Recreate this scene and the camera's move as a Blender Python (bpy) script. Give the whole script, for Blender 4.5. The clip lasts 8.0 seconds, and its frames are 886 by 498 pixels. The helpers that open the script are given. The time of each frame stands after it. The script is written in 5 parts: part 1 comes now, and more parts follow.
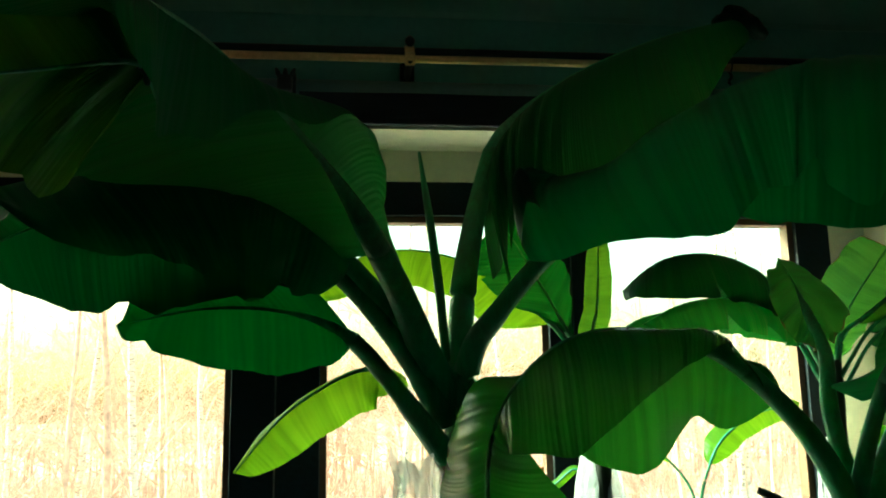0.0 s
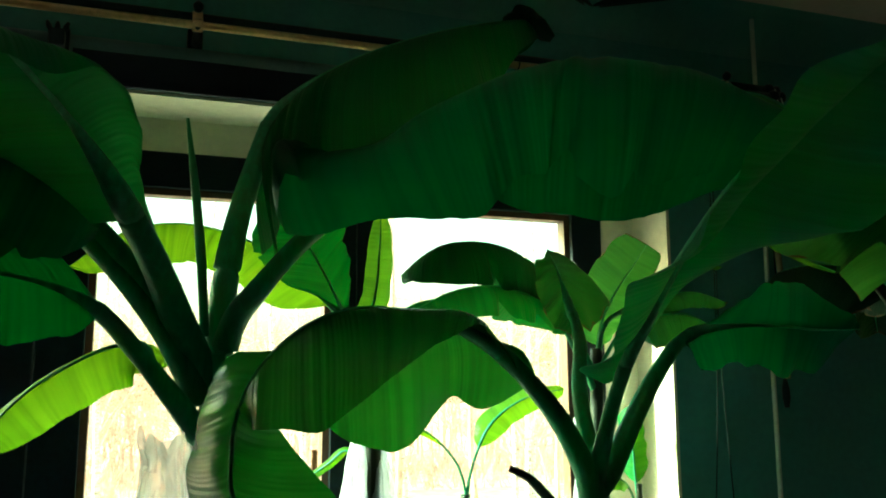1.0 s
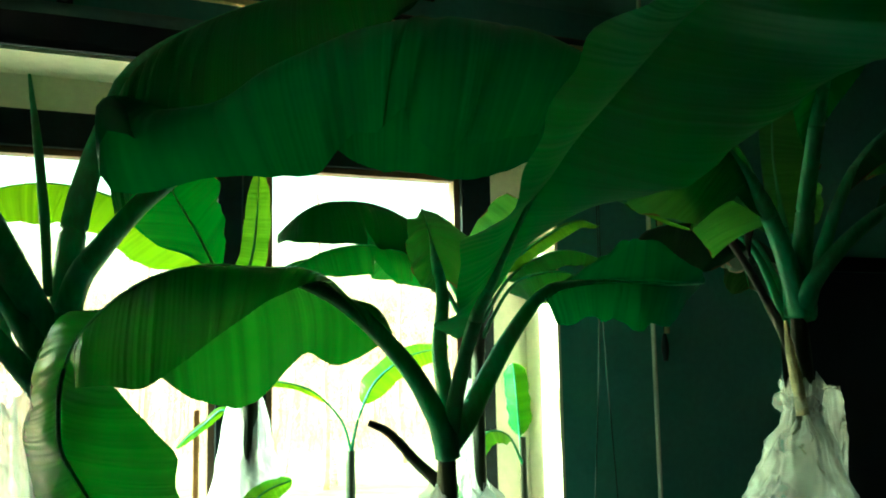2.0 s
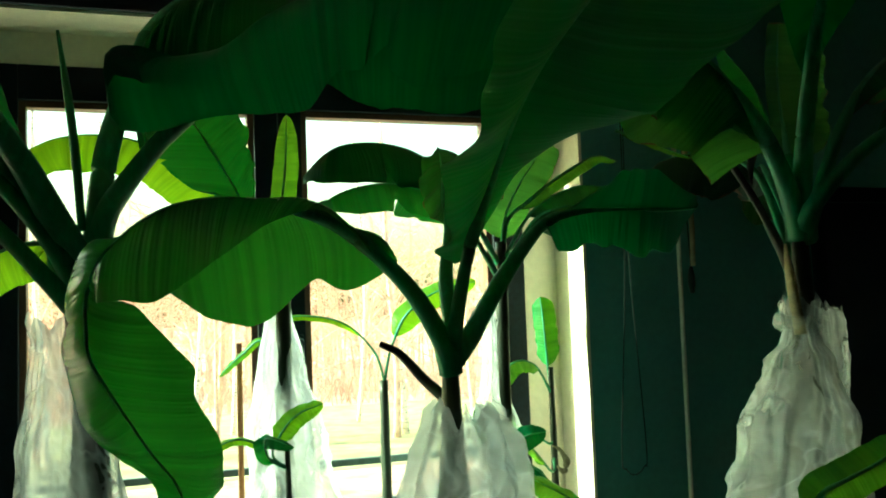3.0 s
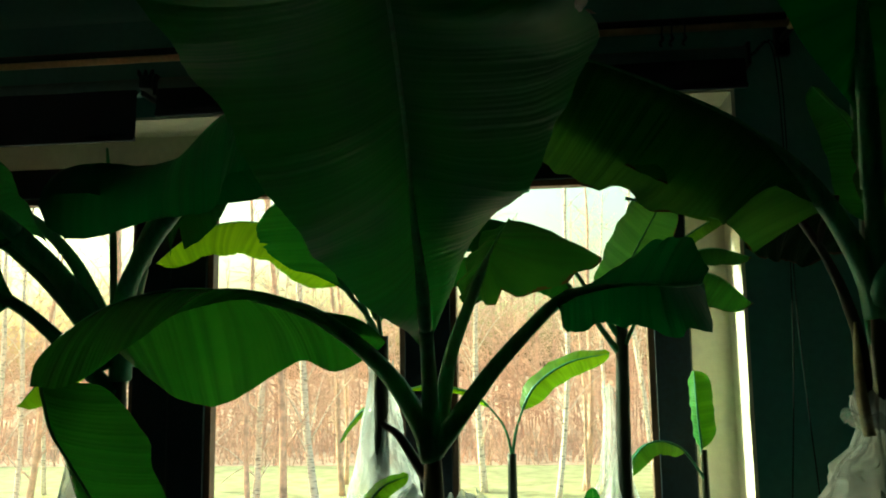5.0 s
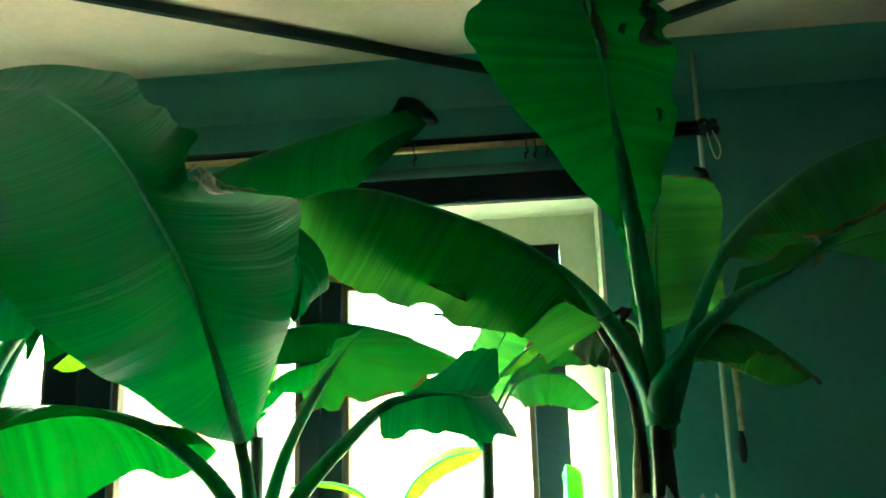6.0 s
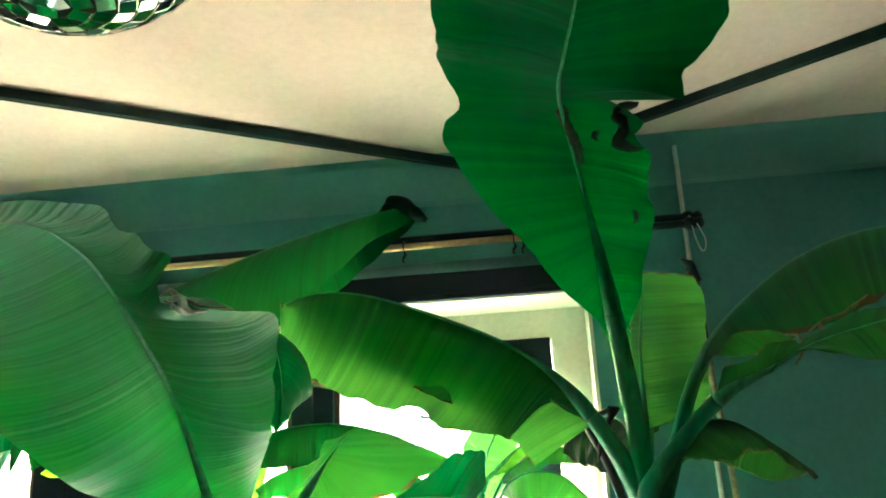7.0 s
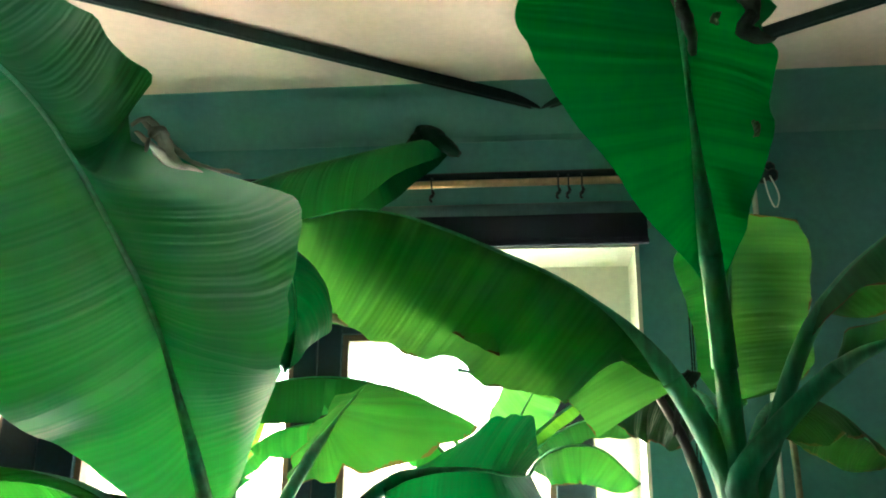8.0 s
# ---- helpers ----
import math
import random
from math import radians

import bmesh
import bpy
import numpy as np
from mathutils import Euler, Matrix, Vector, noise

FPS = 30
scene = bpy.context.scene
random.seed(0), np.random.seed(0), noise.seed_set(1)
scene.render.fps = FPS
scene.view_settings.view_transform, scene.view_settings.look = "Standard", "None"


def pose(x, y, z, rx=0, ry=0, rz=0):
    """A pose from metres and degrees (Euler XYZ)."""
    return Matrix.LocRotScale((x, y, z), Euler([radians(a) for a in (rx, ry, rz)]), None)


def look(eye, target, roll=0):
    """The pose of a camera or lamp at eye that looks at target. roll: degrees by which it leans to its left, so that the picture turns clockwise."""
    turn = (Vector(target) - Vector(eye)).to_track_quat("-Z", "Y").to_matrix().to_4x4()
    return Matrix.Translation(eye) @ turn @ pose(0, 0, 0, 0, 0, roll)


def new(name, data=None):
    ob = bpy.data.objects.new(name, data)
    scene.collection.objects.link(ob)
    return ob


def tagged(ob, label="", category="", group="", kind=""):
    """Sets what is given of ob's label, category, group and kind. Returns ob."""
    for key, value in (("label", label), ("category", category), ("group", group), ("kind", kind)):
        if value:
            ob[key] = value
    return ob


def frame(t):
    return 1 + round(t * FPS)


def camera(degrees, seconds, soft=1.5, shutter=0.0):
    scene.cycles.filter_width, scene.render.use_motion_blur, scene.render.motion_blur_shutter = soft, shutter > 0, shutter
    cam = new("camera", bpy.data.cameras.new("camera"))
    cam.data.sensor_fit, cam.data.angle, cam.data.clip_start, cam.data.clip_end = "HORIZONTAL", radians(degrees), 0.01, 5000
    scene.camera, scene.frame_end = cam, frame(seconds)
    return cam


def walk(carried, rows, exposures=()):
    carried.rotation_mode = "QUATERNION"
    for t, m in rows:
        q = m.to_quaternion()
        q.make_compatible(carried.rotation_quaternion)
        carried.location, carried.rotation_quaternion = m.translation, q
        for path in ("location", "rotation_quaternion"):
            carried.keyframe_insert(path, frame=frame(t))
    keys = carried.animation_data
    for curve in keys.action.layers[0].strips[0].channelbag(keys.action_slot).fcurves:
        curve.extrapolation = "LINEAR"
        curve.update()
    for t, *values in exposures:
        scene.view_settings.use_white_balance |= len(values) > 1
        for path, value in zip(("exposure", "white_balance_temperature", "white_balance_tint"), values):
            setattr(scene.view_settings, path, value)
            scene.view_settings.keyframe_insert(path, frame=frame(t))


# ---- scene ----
cam = camera(53.45, 8.0, soft=1.9)
PATH = [
    (0, (0.0032, 0.0001, 1.5002), (0.3244, 2.9337, 2.0396), -0.930),
    (0.5, (0.0364, 0.0057, 1.4813), (0.7027, 2.8870, 1.9858), -0.823),
    (1, (0.0785, 0.0012, 1.4824), (1.0320, 2.8024, 1.9770), -0.269),
    (1.5, (0.1514, -0.0052, 1.4782), (1.2982, 2.7303, 1.9270), -0.910),
    (1.7, (0.1841, -0.0181, 1.4738), (1.3711, 2.7052, 1.8918), -1.143),
    (2.8, (0.2468, -0.2151, 1.4413), (1.3128, 2.5806, 1.6591), -2.841),
    (3, (0.2948, -0.2256, 1.4092), (1.2539, 2.6093, 1.6179), -2.095),
    (3.5, (0.5257, -0.3726, 1.4040), (1.2291, 2.5371, 1.6013), -0.494),
    (4, (0.7396, -0.4070, 1.4224), (1.1483, 2.5600, 1.5954), 0.421),
    (4.5, (0.9171, -0.2858, 1.4414), (0.8818, 2.7029, 1.6997), 0.988),
    (4.7, (0.9900, -0.2699, 1.4498), (0.8080, 2.7052, 1.7896), 0.079),
    (5.8, (1.5107, -0.4150, 1.4898), (1.0583, 2.4997, 2.0377), -1.029),
    (6, (1.5482, -0.4191, 1.5082), (1.2295, 2.4893, 2.1713), -1.732),
    (6.5, (1.5838, -0.4489, 1.5325), (1.3357, 2.3981, 2.4453), -3.026),
    (7, (1.5892, -0.4381, 1.5378), (1.2879, 2.3937, 2.4813), -2.820),
    (7.5, (1.5548, -0.3191, 1.5286), (1.3093, 2.5365, 2.4149), -1.762),
    (8, (1.4530, -0.0738, 1.5533), (1.1457, 2.7839, 2.4130), 0.561),
]
EXPOSURES = [(0.0, 2.4, 6000, -38), (0.5, 2.75, 5950, -44), (1.0, 2.65, 5950, -45), (1.7, 3.3, 6000, -54), (3.0, 2.4, 6100, -42), (4.0, 2.1, 6300, -40), (4.7, 1.4, 6500, -36), (5.8, 3.45, 5750, -52), (6.0, 4.6, 5550, -58), (6.5, 5.35, 5350, -47), (7.0, 5.5, 5500, -32), (7.5, 5.1, 5450, -30), (8.0, 5.35, 5500, -20)]
walk(cam, [(t, look(eye, target, roll)) for t, eye, target, roll in PATH], EXPOSURES)

# ---- light ----
SUN_TO = Vector((-0.88, 0.33, 0.41)).normalized()      # towards the sun, outside the windows
world = bpy.data.worlds.new("sky")
scene.world = world
world.use_nodes = True
wn = world.node_tree
sky = wn.nodes.new("ShaderNodeTexSky")
sky.sky_type = "NISHITA"
sky.sun_disc = False
sky.sun_elevation = math.asin(SUN_TO.z)
sky.sun_rotation = math.atan2(SUN_TO.x, SUN_TO.y)
sky.air_density, sky.dust_density = 1.6, 5.0
wn.links.new(sky.outputs[0], wn.nodes["Background"].inputs[0])
wn.nodes["Background"].inputs[1].default_value = 0.15
sun_data = bpy.data.lights.new("sun", "SUN")
sun_data.energy, sun_data.angle, sun_data.color = 3.8, radians(1.0), (1.0, 0.9, 0.74)
sun = new("sun", sun_data)
sun.matrix_world = look(SUN_TO * 30, (0, 0, 0))


# ---- materials ----
class Mat:
    """A principled material with its nodes close at hand."""

    def __init__(self, name, color, rough=0.6, metal=0.0, spec=0.5):
        self.m = bpy.data.materials.new(name)
        self.m.use_nodes = True
        self.t = self.m.node_tree
        self.b = self.t.nodes["Principled BSDF"]
        self.set("Base Color", (*color, 1))
        self.set("Roughness", rough)
        self.set("Metallic", metal)
        self.set("Specular IOR Level", spec)
        self.color = color

    def set(self, key, value):
        self.b.inputs[key].default_value = value

    def node(self, kind, **inputs):
        n = self.t.nodes.new("ShaderNode" + kind)
        for k, v in inputs.items():
            n.inputs[k.replace("_", " ")].default_value = v
        return n

    def link(self, a, b):
        self.t.links.new(a, b)

    def coords(self, kind="Object", scale=(1, 1, 1)):
        tc, mp = self.node("TexCoord"), self.node("Mapping")
        self.link(tc.outputs[kind], mp.inputs["Vector"])
        mp.inputs["Scale"].default_value = scale
        return mp.outputs[0]

    def noise(self, scale, detail=4.0, vec=None, rough=0.55):
        n = self.node("TexNoise", Scale=scale, Detail=detail, Roughness=rough)
        self.link(vec or self.coords(), n.inputs["Vector"])
        return n.outputs["Fac"]

    def ramp(self, fac, stops):
        r = self.node("ValToRGB")
        e = r.color_ramp.elements
        while len(e) < len(stops):
            e.new(0.5)
        for el, (p, c) in zip(e, stops):
            el.position, el.color = p, (*c, 1)
        self.link(fac, r.inputs["Fac"])
        return r.outputs["Color"]

    def math(self, op, a, b=0.0):
        n = self.node("Math")
        n.operation = op
        for i, v in enumerate((a, b)):
            if isinstance(v, (int, float)):
                n.inputs[i].default_value = v
            else:
                self.link(v, n.inputs[i])
        return n.outputs[0]

    def mix(self, fac, a, b, blend="MIX"):
        n = self.node("Mix")
        n.data_type, n.blend_type = "RGBA", blend
        for i, v in ((0, fac), (6, a), (7, b)):
            if isinstance(v, (int, float)):
                n.inputs[i].default_value = v
            elif isinstance(v, tuple):
                n.inputs[i].default_value = (*v, 1)
            else:
                self.link(v, n.inputs[i])
        return n.outputs[2]

    def base(self, socket):
        self.link(socket, self.b.inputs["Base Color"])

    def bump(self, height, strength=0.2, dist=0.01):
        n = self.node("Bump", Strength=strength, Distance=dist)
        self.link(height, n.inputs["Height"])
        self.link(n.outputs[0], self.b.inputs["Normal"])
        return n.outputs[0]


def shade(c, k):
    return tuple(min(1.0, v * k) for v in c)


def plain(name, color, rough=0.6, metal=0.0, grain=30.0, vary=0.15, bump=0.1, spec=0.5):
    """A material with grain and stains at two scales."""
    m = Mat(name, color, rough, metal, spec)
    fine, broad = m.noise(grain, 6), m.noise(grain / 12, 3)
    a = m.ramp(fine, [(0.3, shade(color, 1 - vary)), (0.7, shade(color, 1 + vary))])
    b = m.ramp(broad, [(0.35, shade((1, 1, 1), 1 - vary * 0.7)), (0.65, (1, 1, 1))])
    m.base(m.mix(1.0, a, b, "MULTIPLY"))
    m.bump(fine, bump, 0.004)
    return m.m


def leaf_material(name, top, glow, share=0.5, dry=0.0, gloss=0.14, rough=0.42, streak=0.22, pleat=0.35):
    """A banana leaf: glossy skin with close side veins, letting light through; browned towards the rim by the share dry."""
    m = Mat(name, top, rough, 0.0, gloss)
    uv = m.coords("UV")
    sep = m.node("SeparateXYZ")
    m.link(uv, sep.inputs[0])
    # the side veins sweep forward from the rib; u runs along it, v across, both in metres
    along = m.math("SUBTRACT", sep.outputs[0], m.math("MULTIPLY", m.math("ABSOLUTE", sep.outputs[1]), 0.15))
    comb = m.node("CombineXYZ")
    m.link(along, comb.inputs[0])
    vein = m.node("TexNoise", Scale=130.0, Detail=0.0)
    m.link(comb.outputs[0], vein.inputs["Vector"])
    broad = m.node("TexNoise", Scale=36.0, Detail=1.0)
    m.link(comb.outputs[0], broad.inputs["Vector"])
    patch = m.noise(7.0, 5)
    tone = m.ramp(vein.outputs["Fac"], [(0.3, shade(top, 0.9)), (0.7, shade(top, 1.1))])
    tone = m.mix(1.0, tone, m.ramp(broad.outputs["Fac"], [(0.3, (0.86, 0.9, 0.88)), (0.7, (1.08, 1.05, 1.0))]), "MULTIPLY")
    through_c = m.ramp(broad.outputs["Fac"], [(0.3, shade(glow, 1 - streak)), (0.5, glow), (0.7, shade(glow, 1 + streak))])
    through_c = m.mix(1.0, through_c, m.ramp(patch, [(0.3, (0.72, 0.8, 0.7)), (0.7, (1.0, 1.0, 1.0))]), "MULTIPLY")
    through_c = m.mix(1.0, through_c, m.ramp(vein.outputs["Fac"], [(0.3, (0.9, 0.92, 0.9)), (0.7, (1, 1, 1))]), "MULTIPLY")
    rim = m.node("Attribute")
    rim.attribute_name = "rim"
    brown = m.math("GREATER_THAN", m.math("ADD", rim.outputs["Fac"], m.math("MULTIPLY", m.noise(16.0, 5), 0.3)), 1.14 - dry)
    tone = m.mix(brown, tone, (0.1, 0.07, 0.04))
    through_c = m.mix(brown, through_c, (0.08, 0.05, 0.02))
    m.base(tone)
    nrm = m.bump(m.math("ADD", m.math("MULTIPLY", broad.outputs["Fac"], 1.0), m.math("MULTIPLY", vein.outputs["Fac"], 0.45)), pleat, 0.012)
    tr = m.node("BsdfTranslucent")
    m.link(through_c, tr.inputs["Color"])
    m.link(nrm, tr.inputs["Normal"])
    ms = m.node("MixShader")
    ms.inputs[0].default_value = share
    m.link(m.b.outputs[0], ms.inputs[1])
    m.link(tr.outputs[0], ms.inputs[2])
    m.link(ms.outputs[0], m.t.nodes["Material Output"].inputs["Surface"])
    return m.m


def stem_material(name, color, glow, share=0.2):
    m = Mat(name, color, 0.5)
    v = m.coords("Object", (30, 30, 3))
    fibre = m.noise(3.0, 5, v)
    m.base(m.ramp(fibre, [(0.3, shade(color, 0.6)), (0.55, color), (0.75, shade(color, 1.5))]))
    m.bump(fibre, 0.3, 0.004)
    tr = m.node("BsdfTranslucent")
    tr.inputs["Color"].default_value = (*glow, 1)
    ms = m.node("MixShader")
    ms.inputs[0].default_value = share
    m.link(m.b.outputs[0], ms.inputs[1])
    m.link(tr.outputs[0], ms.inputs[2])
    m.link(ms.outputs[0], m.t.nodes["Material Output"].inputs["Surface"])
    return m.m


def film_material(name, clear=0.45):
    """Thin milky plastic film: long soft pleats, sharp crossing creases, clearer and milkier patches. UV runs round the bag and down it, in metres."""
    m = Mat(name, (0.8, 0.9, 0.95), 0.16, 0.0, 1.0)
    uv = m.coords("UV")
    warp = m.node("TexNoise", Scale=7.0, Detail=3.0)
    m.link(uv, warp.inputs["Vector"])
    bent = m.mix(0.16, uv, warp.outputs["Color"])
    squeeze = m.node("Mapping")
    squeeze.inputs["Scale"].default_value = (1.0, 0.16, 1.0)
    m.link(bent, squeeze.inputs["Vector"])
    pleats = m.node("TexNoise", Scale=19.0, Detail=2.0, Roughness=0.45)
    m.link(squeeze.outputs[0], pleats.inputs["Vector"])
    ridge = m.math("ABSOLUTE", m.math("SUBTRACT", pleats.outputs["Fac"], 0.5))
    tilt = m.node("Mapping")
    tilt.inputs["Rotation"].default_value = (0, 0, 0.7)
    tilt.inputs["Scale"].default_value = (1.0, 0.3, 1.0)
    m.link(bent, tilt.inputs["Vector"])
    cross = m.node("TexNoise", Scale=17.0, Detail=1.0)
    m.link(tilt.outputs[0], cross.inputs["Vector"])
    fold = m.math("ABSOLUTE", m.math("SUBTRACT", cross.outputs["Fac"], 0.5))
    height = m.math("ADD", m.math("MULTIPLY", ridge, 1.5), m.math("MULTIPLY", fold, 0.8))
    nrm = m.bump(height, 0.55, 0.03)
    tr = m.node("BsdfTranslucent")
    m.link(nrm, tr.inputs["Normal"])
    tr.inputs["Color"].default_value = (0.87, 0.93, 0.97, 1)
    ms = m.node("MixShader")
    ms.inputs[0].default_value = 0.6
    m.link(m.b.outputs[0], ms.inputs[1])
    m.link(tr.outputs[0], ms.inputs[2])
    tp = m.node("BsdfTransparent")
    m2 = m.node("MixShader")
    patch = m.ramp(m.noise(9.0, 2, squeeze.outputs[0]), [(0.38, (min(0.95, clear + 0.3),) * 3), (0.62, (clear - 0.3,) * 3)])
    line = m.ramp(ridge, [(0.0, (0.55,) * 3), (0.06, (1.0,) * 3), (0.3, (1.0,) * 3)])
    m.link(m.mix(1.0, patch, line, "MULTIPLY"), m2.inputs[0])
    m.link(ms.outputs[0], m2.inputs[1])
    m.link(tp.outputs[0], m2.inputs[2])
    m.link(m2.outputs[0], m.t.nodes["Material Output"].inputs["Surface"])
    return m.m


def glass_material():
    m = Mat("window_glass", (1, 1, 1), 0.0)
    m.set("Transmission Weight", 1.0)
    m.set("IOR", 1.02)
    return m.m


# Tone between ceiling and wall; shade fading down the cove is in the colour.
COVE_M = plain("cove_shade_tone", (0.16, 0.35, 0.32), 0.8, grain=40, vary=0.06, bump=0.12)
WALL = plain("wall_paint", (0.105, 0.3, 0.275), 0.8, grain=40, vary=0.08, bump=0.15)
WHITE = plain("recess_paint", (0.74, 0.7, 0.58), 0.75, grain=45, vary=0.06, bump=0.12)
CEIL = plain("ceiling_paint", (0.7, 0.53, 0.49), 0.85, grain=40, vary=0.05, bump=0.12)
# For walls out of view, darkened to cut the room's bounced fill light.
DARK_WALL = plain("unseen_wall_dark", (0.035, 0.05, 0.045), 0.7, grain=30, vary=0.2, bump=0.15)
# For the unseen west wall, which acts as a reflector for the left side.
PALE_WALL = plain("unseen_wall_pale", (0.6, 0.56, 0.5), 0.8, grain=40, vary=0.06, bump=0.12)
FLOOR_M = plain("floor_boards", (0.055, 0.04, 0.028), 0.45, grain=12, vary=0.3)
FRAME_M = plain("dark_frame_wood", (0.003, 0.01, 0.017), 0.55, grain=60, vary=0.35, bump=0.2, spec=0.2)
SEAL = plain("window_seal", (0.12, 0.06, 0.035), 0.5, grain=60, vary=0.2)
BRASS = plain("brass", (0.66, 0.46, 0.27), 0.3, 1.0, grain=80, vary=0.15, bump=0.03)
STEEL = plain("dark_metal", (0.015, 0.028, 0.034), 0.4, 0.7, grain=80, vary=0.2, bump=0.05)
GREYTUBE = plain("blind_tube", (0.13, 0.24, 0.24), 0.45, 0.3, grain=60, vary=0.1, bump=0.03)
BLIND_M = plain("blind_fabric", (0.004, 0.012, 0.03), 0.85, grain=220, vary=0.25, bump=0.2)
TRACK_M = plain("track_metal", (0.012, 0.036, 0.036), 0.45, 0.4, grain=70, vary=0.15, bump=0.04)
PIPE_M = plain("pipe_paint", (0.62, 0.66, 0.58), 0.5, grain=60, vary=0.1, bump=0.05)
CORD_M = plain("cord", (0.006, 0.008, 0.008), 0.8, grain=100, vary=0.2, spec=0.1)
POT_M = plain("pot_clay", (0.25, 0.11, 0.06), 0.8, grain=40, vary=0.2)
SOIL_M = plain("soil", (0.03, 0.02, 0.014), 0.95, grain=60, vary=0.5, bump=0.8)
RAIL_M = plain("rail_metal", (0.16, 0.2, 0.19), 0.45, 0.6, grain=40, vary=0.15)
DRY_M = plain("dry_sheath", (0.3, 0.28, 0.17), 0.7, grain=50, vary=0.35, bump=0.4)
BLACKDRY = plain("withered_stalk", (0.014, 0.016, 0.018), 0.6, grain=50, vary=0.4, bump=0.5)
SHRED = plain("shrivelled_leaf", (0.03, 0.042, 0.032), 0.7, grain=70, vary=0.7, bump=0.8)
GLASS = glass_material()
LEAF = leaf_material("banana_leaf", (0.01, 0.13, 0.085), (0.055, 0.235, 0.022), 0.5)
LEAF_C = leaf_material("deep_green_leaf", (0.012, 0.11, 0.05), (0.014, 0.175, 0.022), 0.5)
LEAF_T = leaf_material("thin_leaf", (0.024, 0.155, 0.11), (0.075, 0.35, 0.055), 0.5, 0.0, 0.14, 0.42, 0.12, 0.42)
# Two darkened copies of the leaf colour, for leaves that hang in shade.
LEAF_S = leaf_material("shaded_leaf", (0.006, 0.11, 0.08), (0.02, 0.13, 0.026), 0.5)
LEAF_K = leaf_material("deep_shaded_leaf", (0.004, 0.075, 0.04), (0.016, 0.08, 0.009), 0.5)
LEAF_G = leaf_material("glossy_leaf", (0.003, 0.05, 0.036), (0.073, 0.29, 0.026), 0.5, 0.0, 0.6, 0.26, 0.25, 0.5)
LEAF_Y = leaf_material("young_leaf", (0.02, 0.12, 0.02), (0.36, 0.66, 0.03), 0.55)
LEAF_D = leaf_material("browned_leaf", (0.045, 0.175, 0.11), (0.145, 0.36, 0.05), 0.5, 0.05)
LEAF_M = leaf_material("fresh_leaf", (0.016, 0.14, 0.05), (0.19, 0.4, 0.025), 0.5)
LEAF_V = leaf_material("weathered_leaf", (0.006, 0.08, 0.07), (0.065, 0.21, 0.021), 0.5, 0.08, 0.2)
# Old dry-rimmed leaf; its green is darkened further to carry the shade behind plant C.
LEAF_O = leaf_material("old_shaded_leaf", (0.007, 0.03, 0.02), (0.014, 0.05, 0.007), 0.4, 0.08)
STEM = stem_material("petiole_skin", (0.04, 0.28, 0.14), (0.2, 0.44, 0.07))
MIDRIB = stem_material("midrib_skin", (0.07, 0.33, 0.17), (0.24, 0.46, 0.14), 0.15)
TRUNK = stem_material("pseudostem_skin", (0.02, 0.035, 0.02), (0.1, 0.2, 0.05), 0.03)
FILM = film_material("milky_plastic", 0.56)
FILM_B = film_material("dense_plastic", 0.4)
FILM_C = film_material("clear_plastic", 0.78)


# ---- builders ----
def part(name, bm, material, parent, label="", smooth=True):
    me = bpy.data.meshes.new(name)
    bm.to_mesh(me)
    bm.free()
    if smooth:
        me.shade_smooth()
    me.materials.append(material)
    ob = new(name, me)
    if parent is not None:
        ob.parent = parent
        ob.matrix_parent_inverse = parent.matrix_basis.inverted()
    return tagged(ob, label)


def thing(name, place, label, category, group="", kind=""):
    ob = new(name)
    ob.empty_display_size = 0.05
    ob.matrix_basis = Matrix.Translation(place)
    return tagged(ob, label, category, group, kind)


def add_box(bm, lo, hi, bevel=0.0):
    lo, hi = Vector(lo), Vector(hi)
    m = Matrix.Translation((lo + hi) / 2) @ Matrix.Diagonal((*(hi - lo), 1))
    vs = bmesh.ops.create_cube(bm, size=1, matrix=m)["verts"]
    if bevel:
        es = list({e for v in vs for e in v.link_edges})
        bmesh.ops.bevel(bm, geom=es, offset=bevel, segments=2, affect="EDGES", profile=0.6)
    return bm


def box(lo, hi, bevel=0.0):
    return add_box(bmesh.new(), lo, hi, bevel)


def setting(name, bm, material, label, category):
    return tagged(part(name, bm, material, None, "", False), label, category, "", "structure")


def spline(pts, n):
    """n + 1 points evenly along a smooth curve through pts."""
    p = [Vector(q) for q in pts]
    p = [p[0] * 2 - p[1]] + p + [p[-1] * 2 - p[-2]]
    dense = []
    for i in range(1, len(p) - 2):
        a, b, c, d = p[i - 1 : i + 3]
        for k in range(24):
            s = k / 24
            dense.append(0.5 * (2 * b + (c - a) * s + (2 * a - 5 * b + 4 * c - d) * s * s + (3 * b - a - 3 * c + d) * s**3))
    dense.append(p[-2])
    run = [0.0]
    for a, b in zip(dense, dense[1:]):
        run.append(run[-1] + (b - a).length)
    out, j = [], 0
    for k in range(n + 1):
        want = run[-1] * k / n
        while j < len(run) - 2 and run[j + 1] < want:
            j += 1
        f = (want - run[j]) / max(run[j + 1] - run[j], 1e-9)
        out.append(dense[j].lerp(dense[j + 1], min(max(f, 0), 1)))
    return out, run[-1]


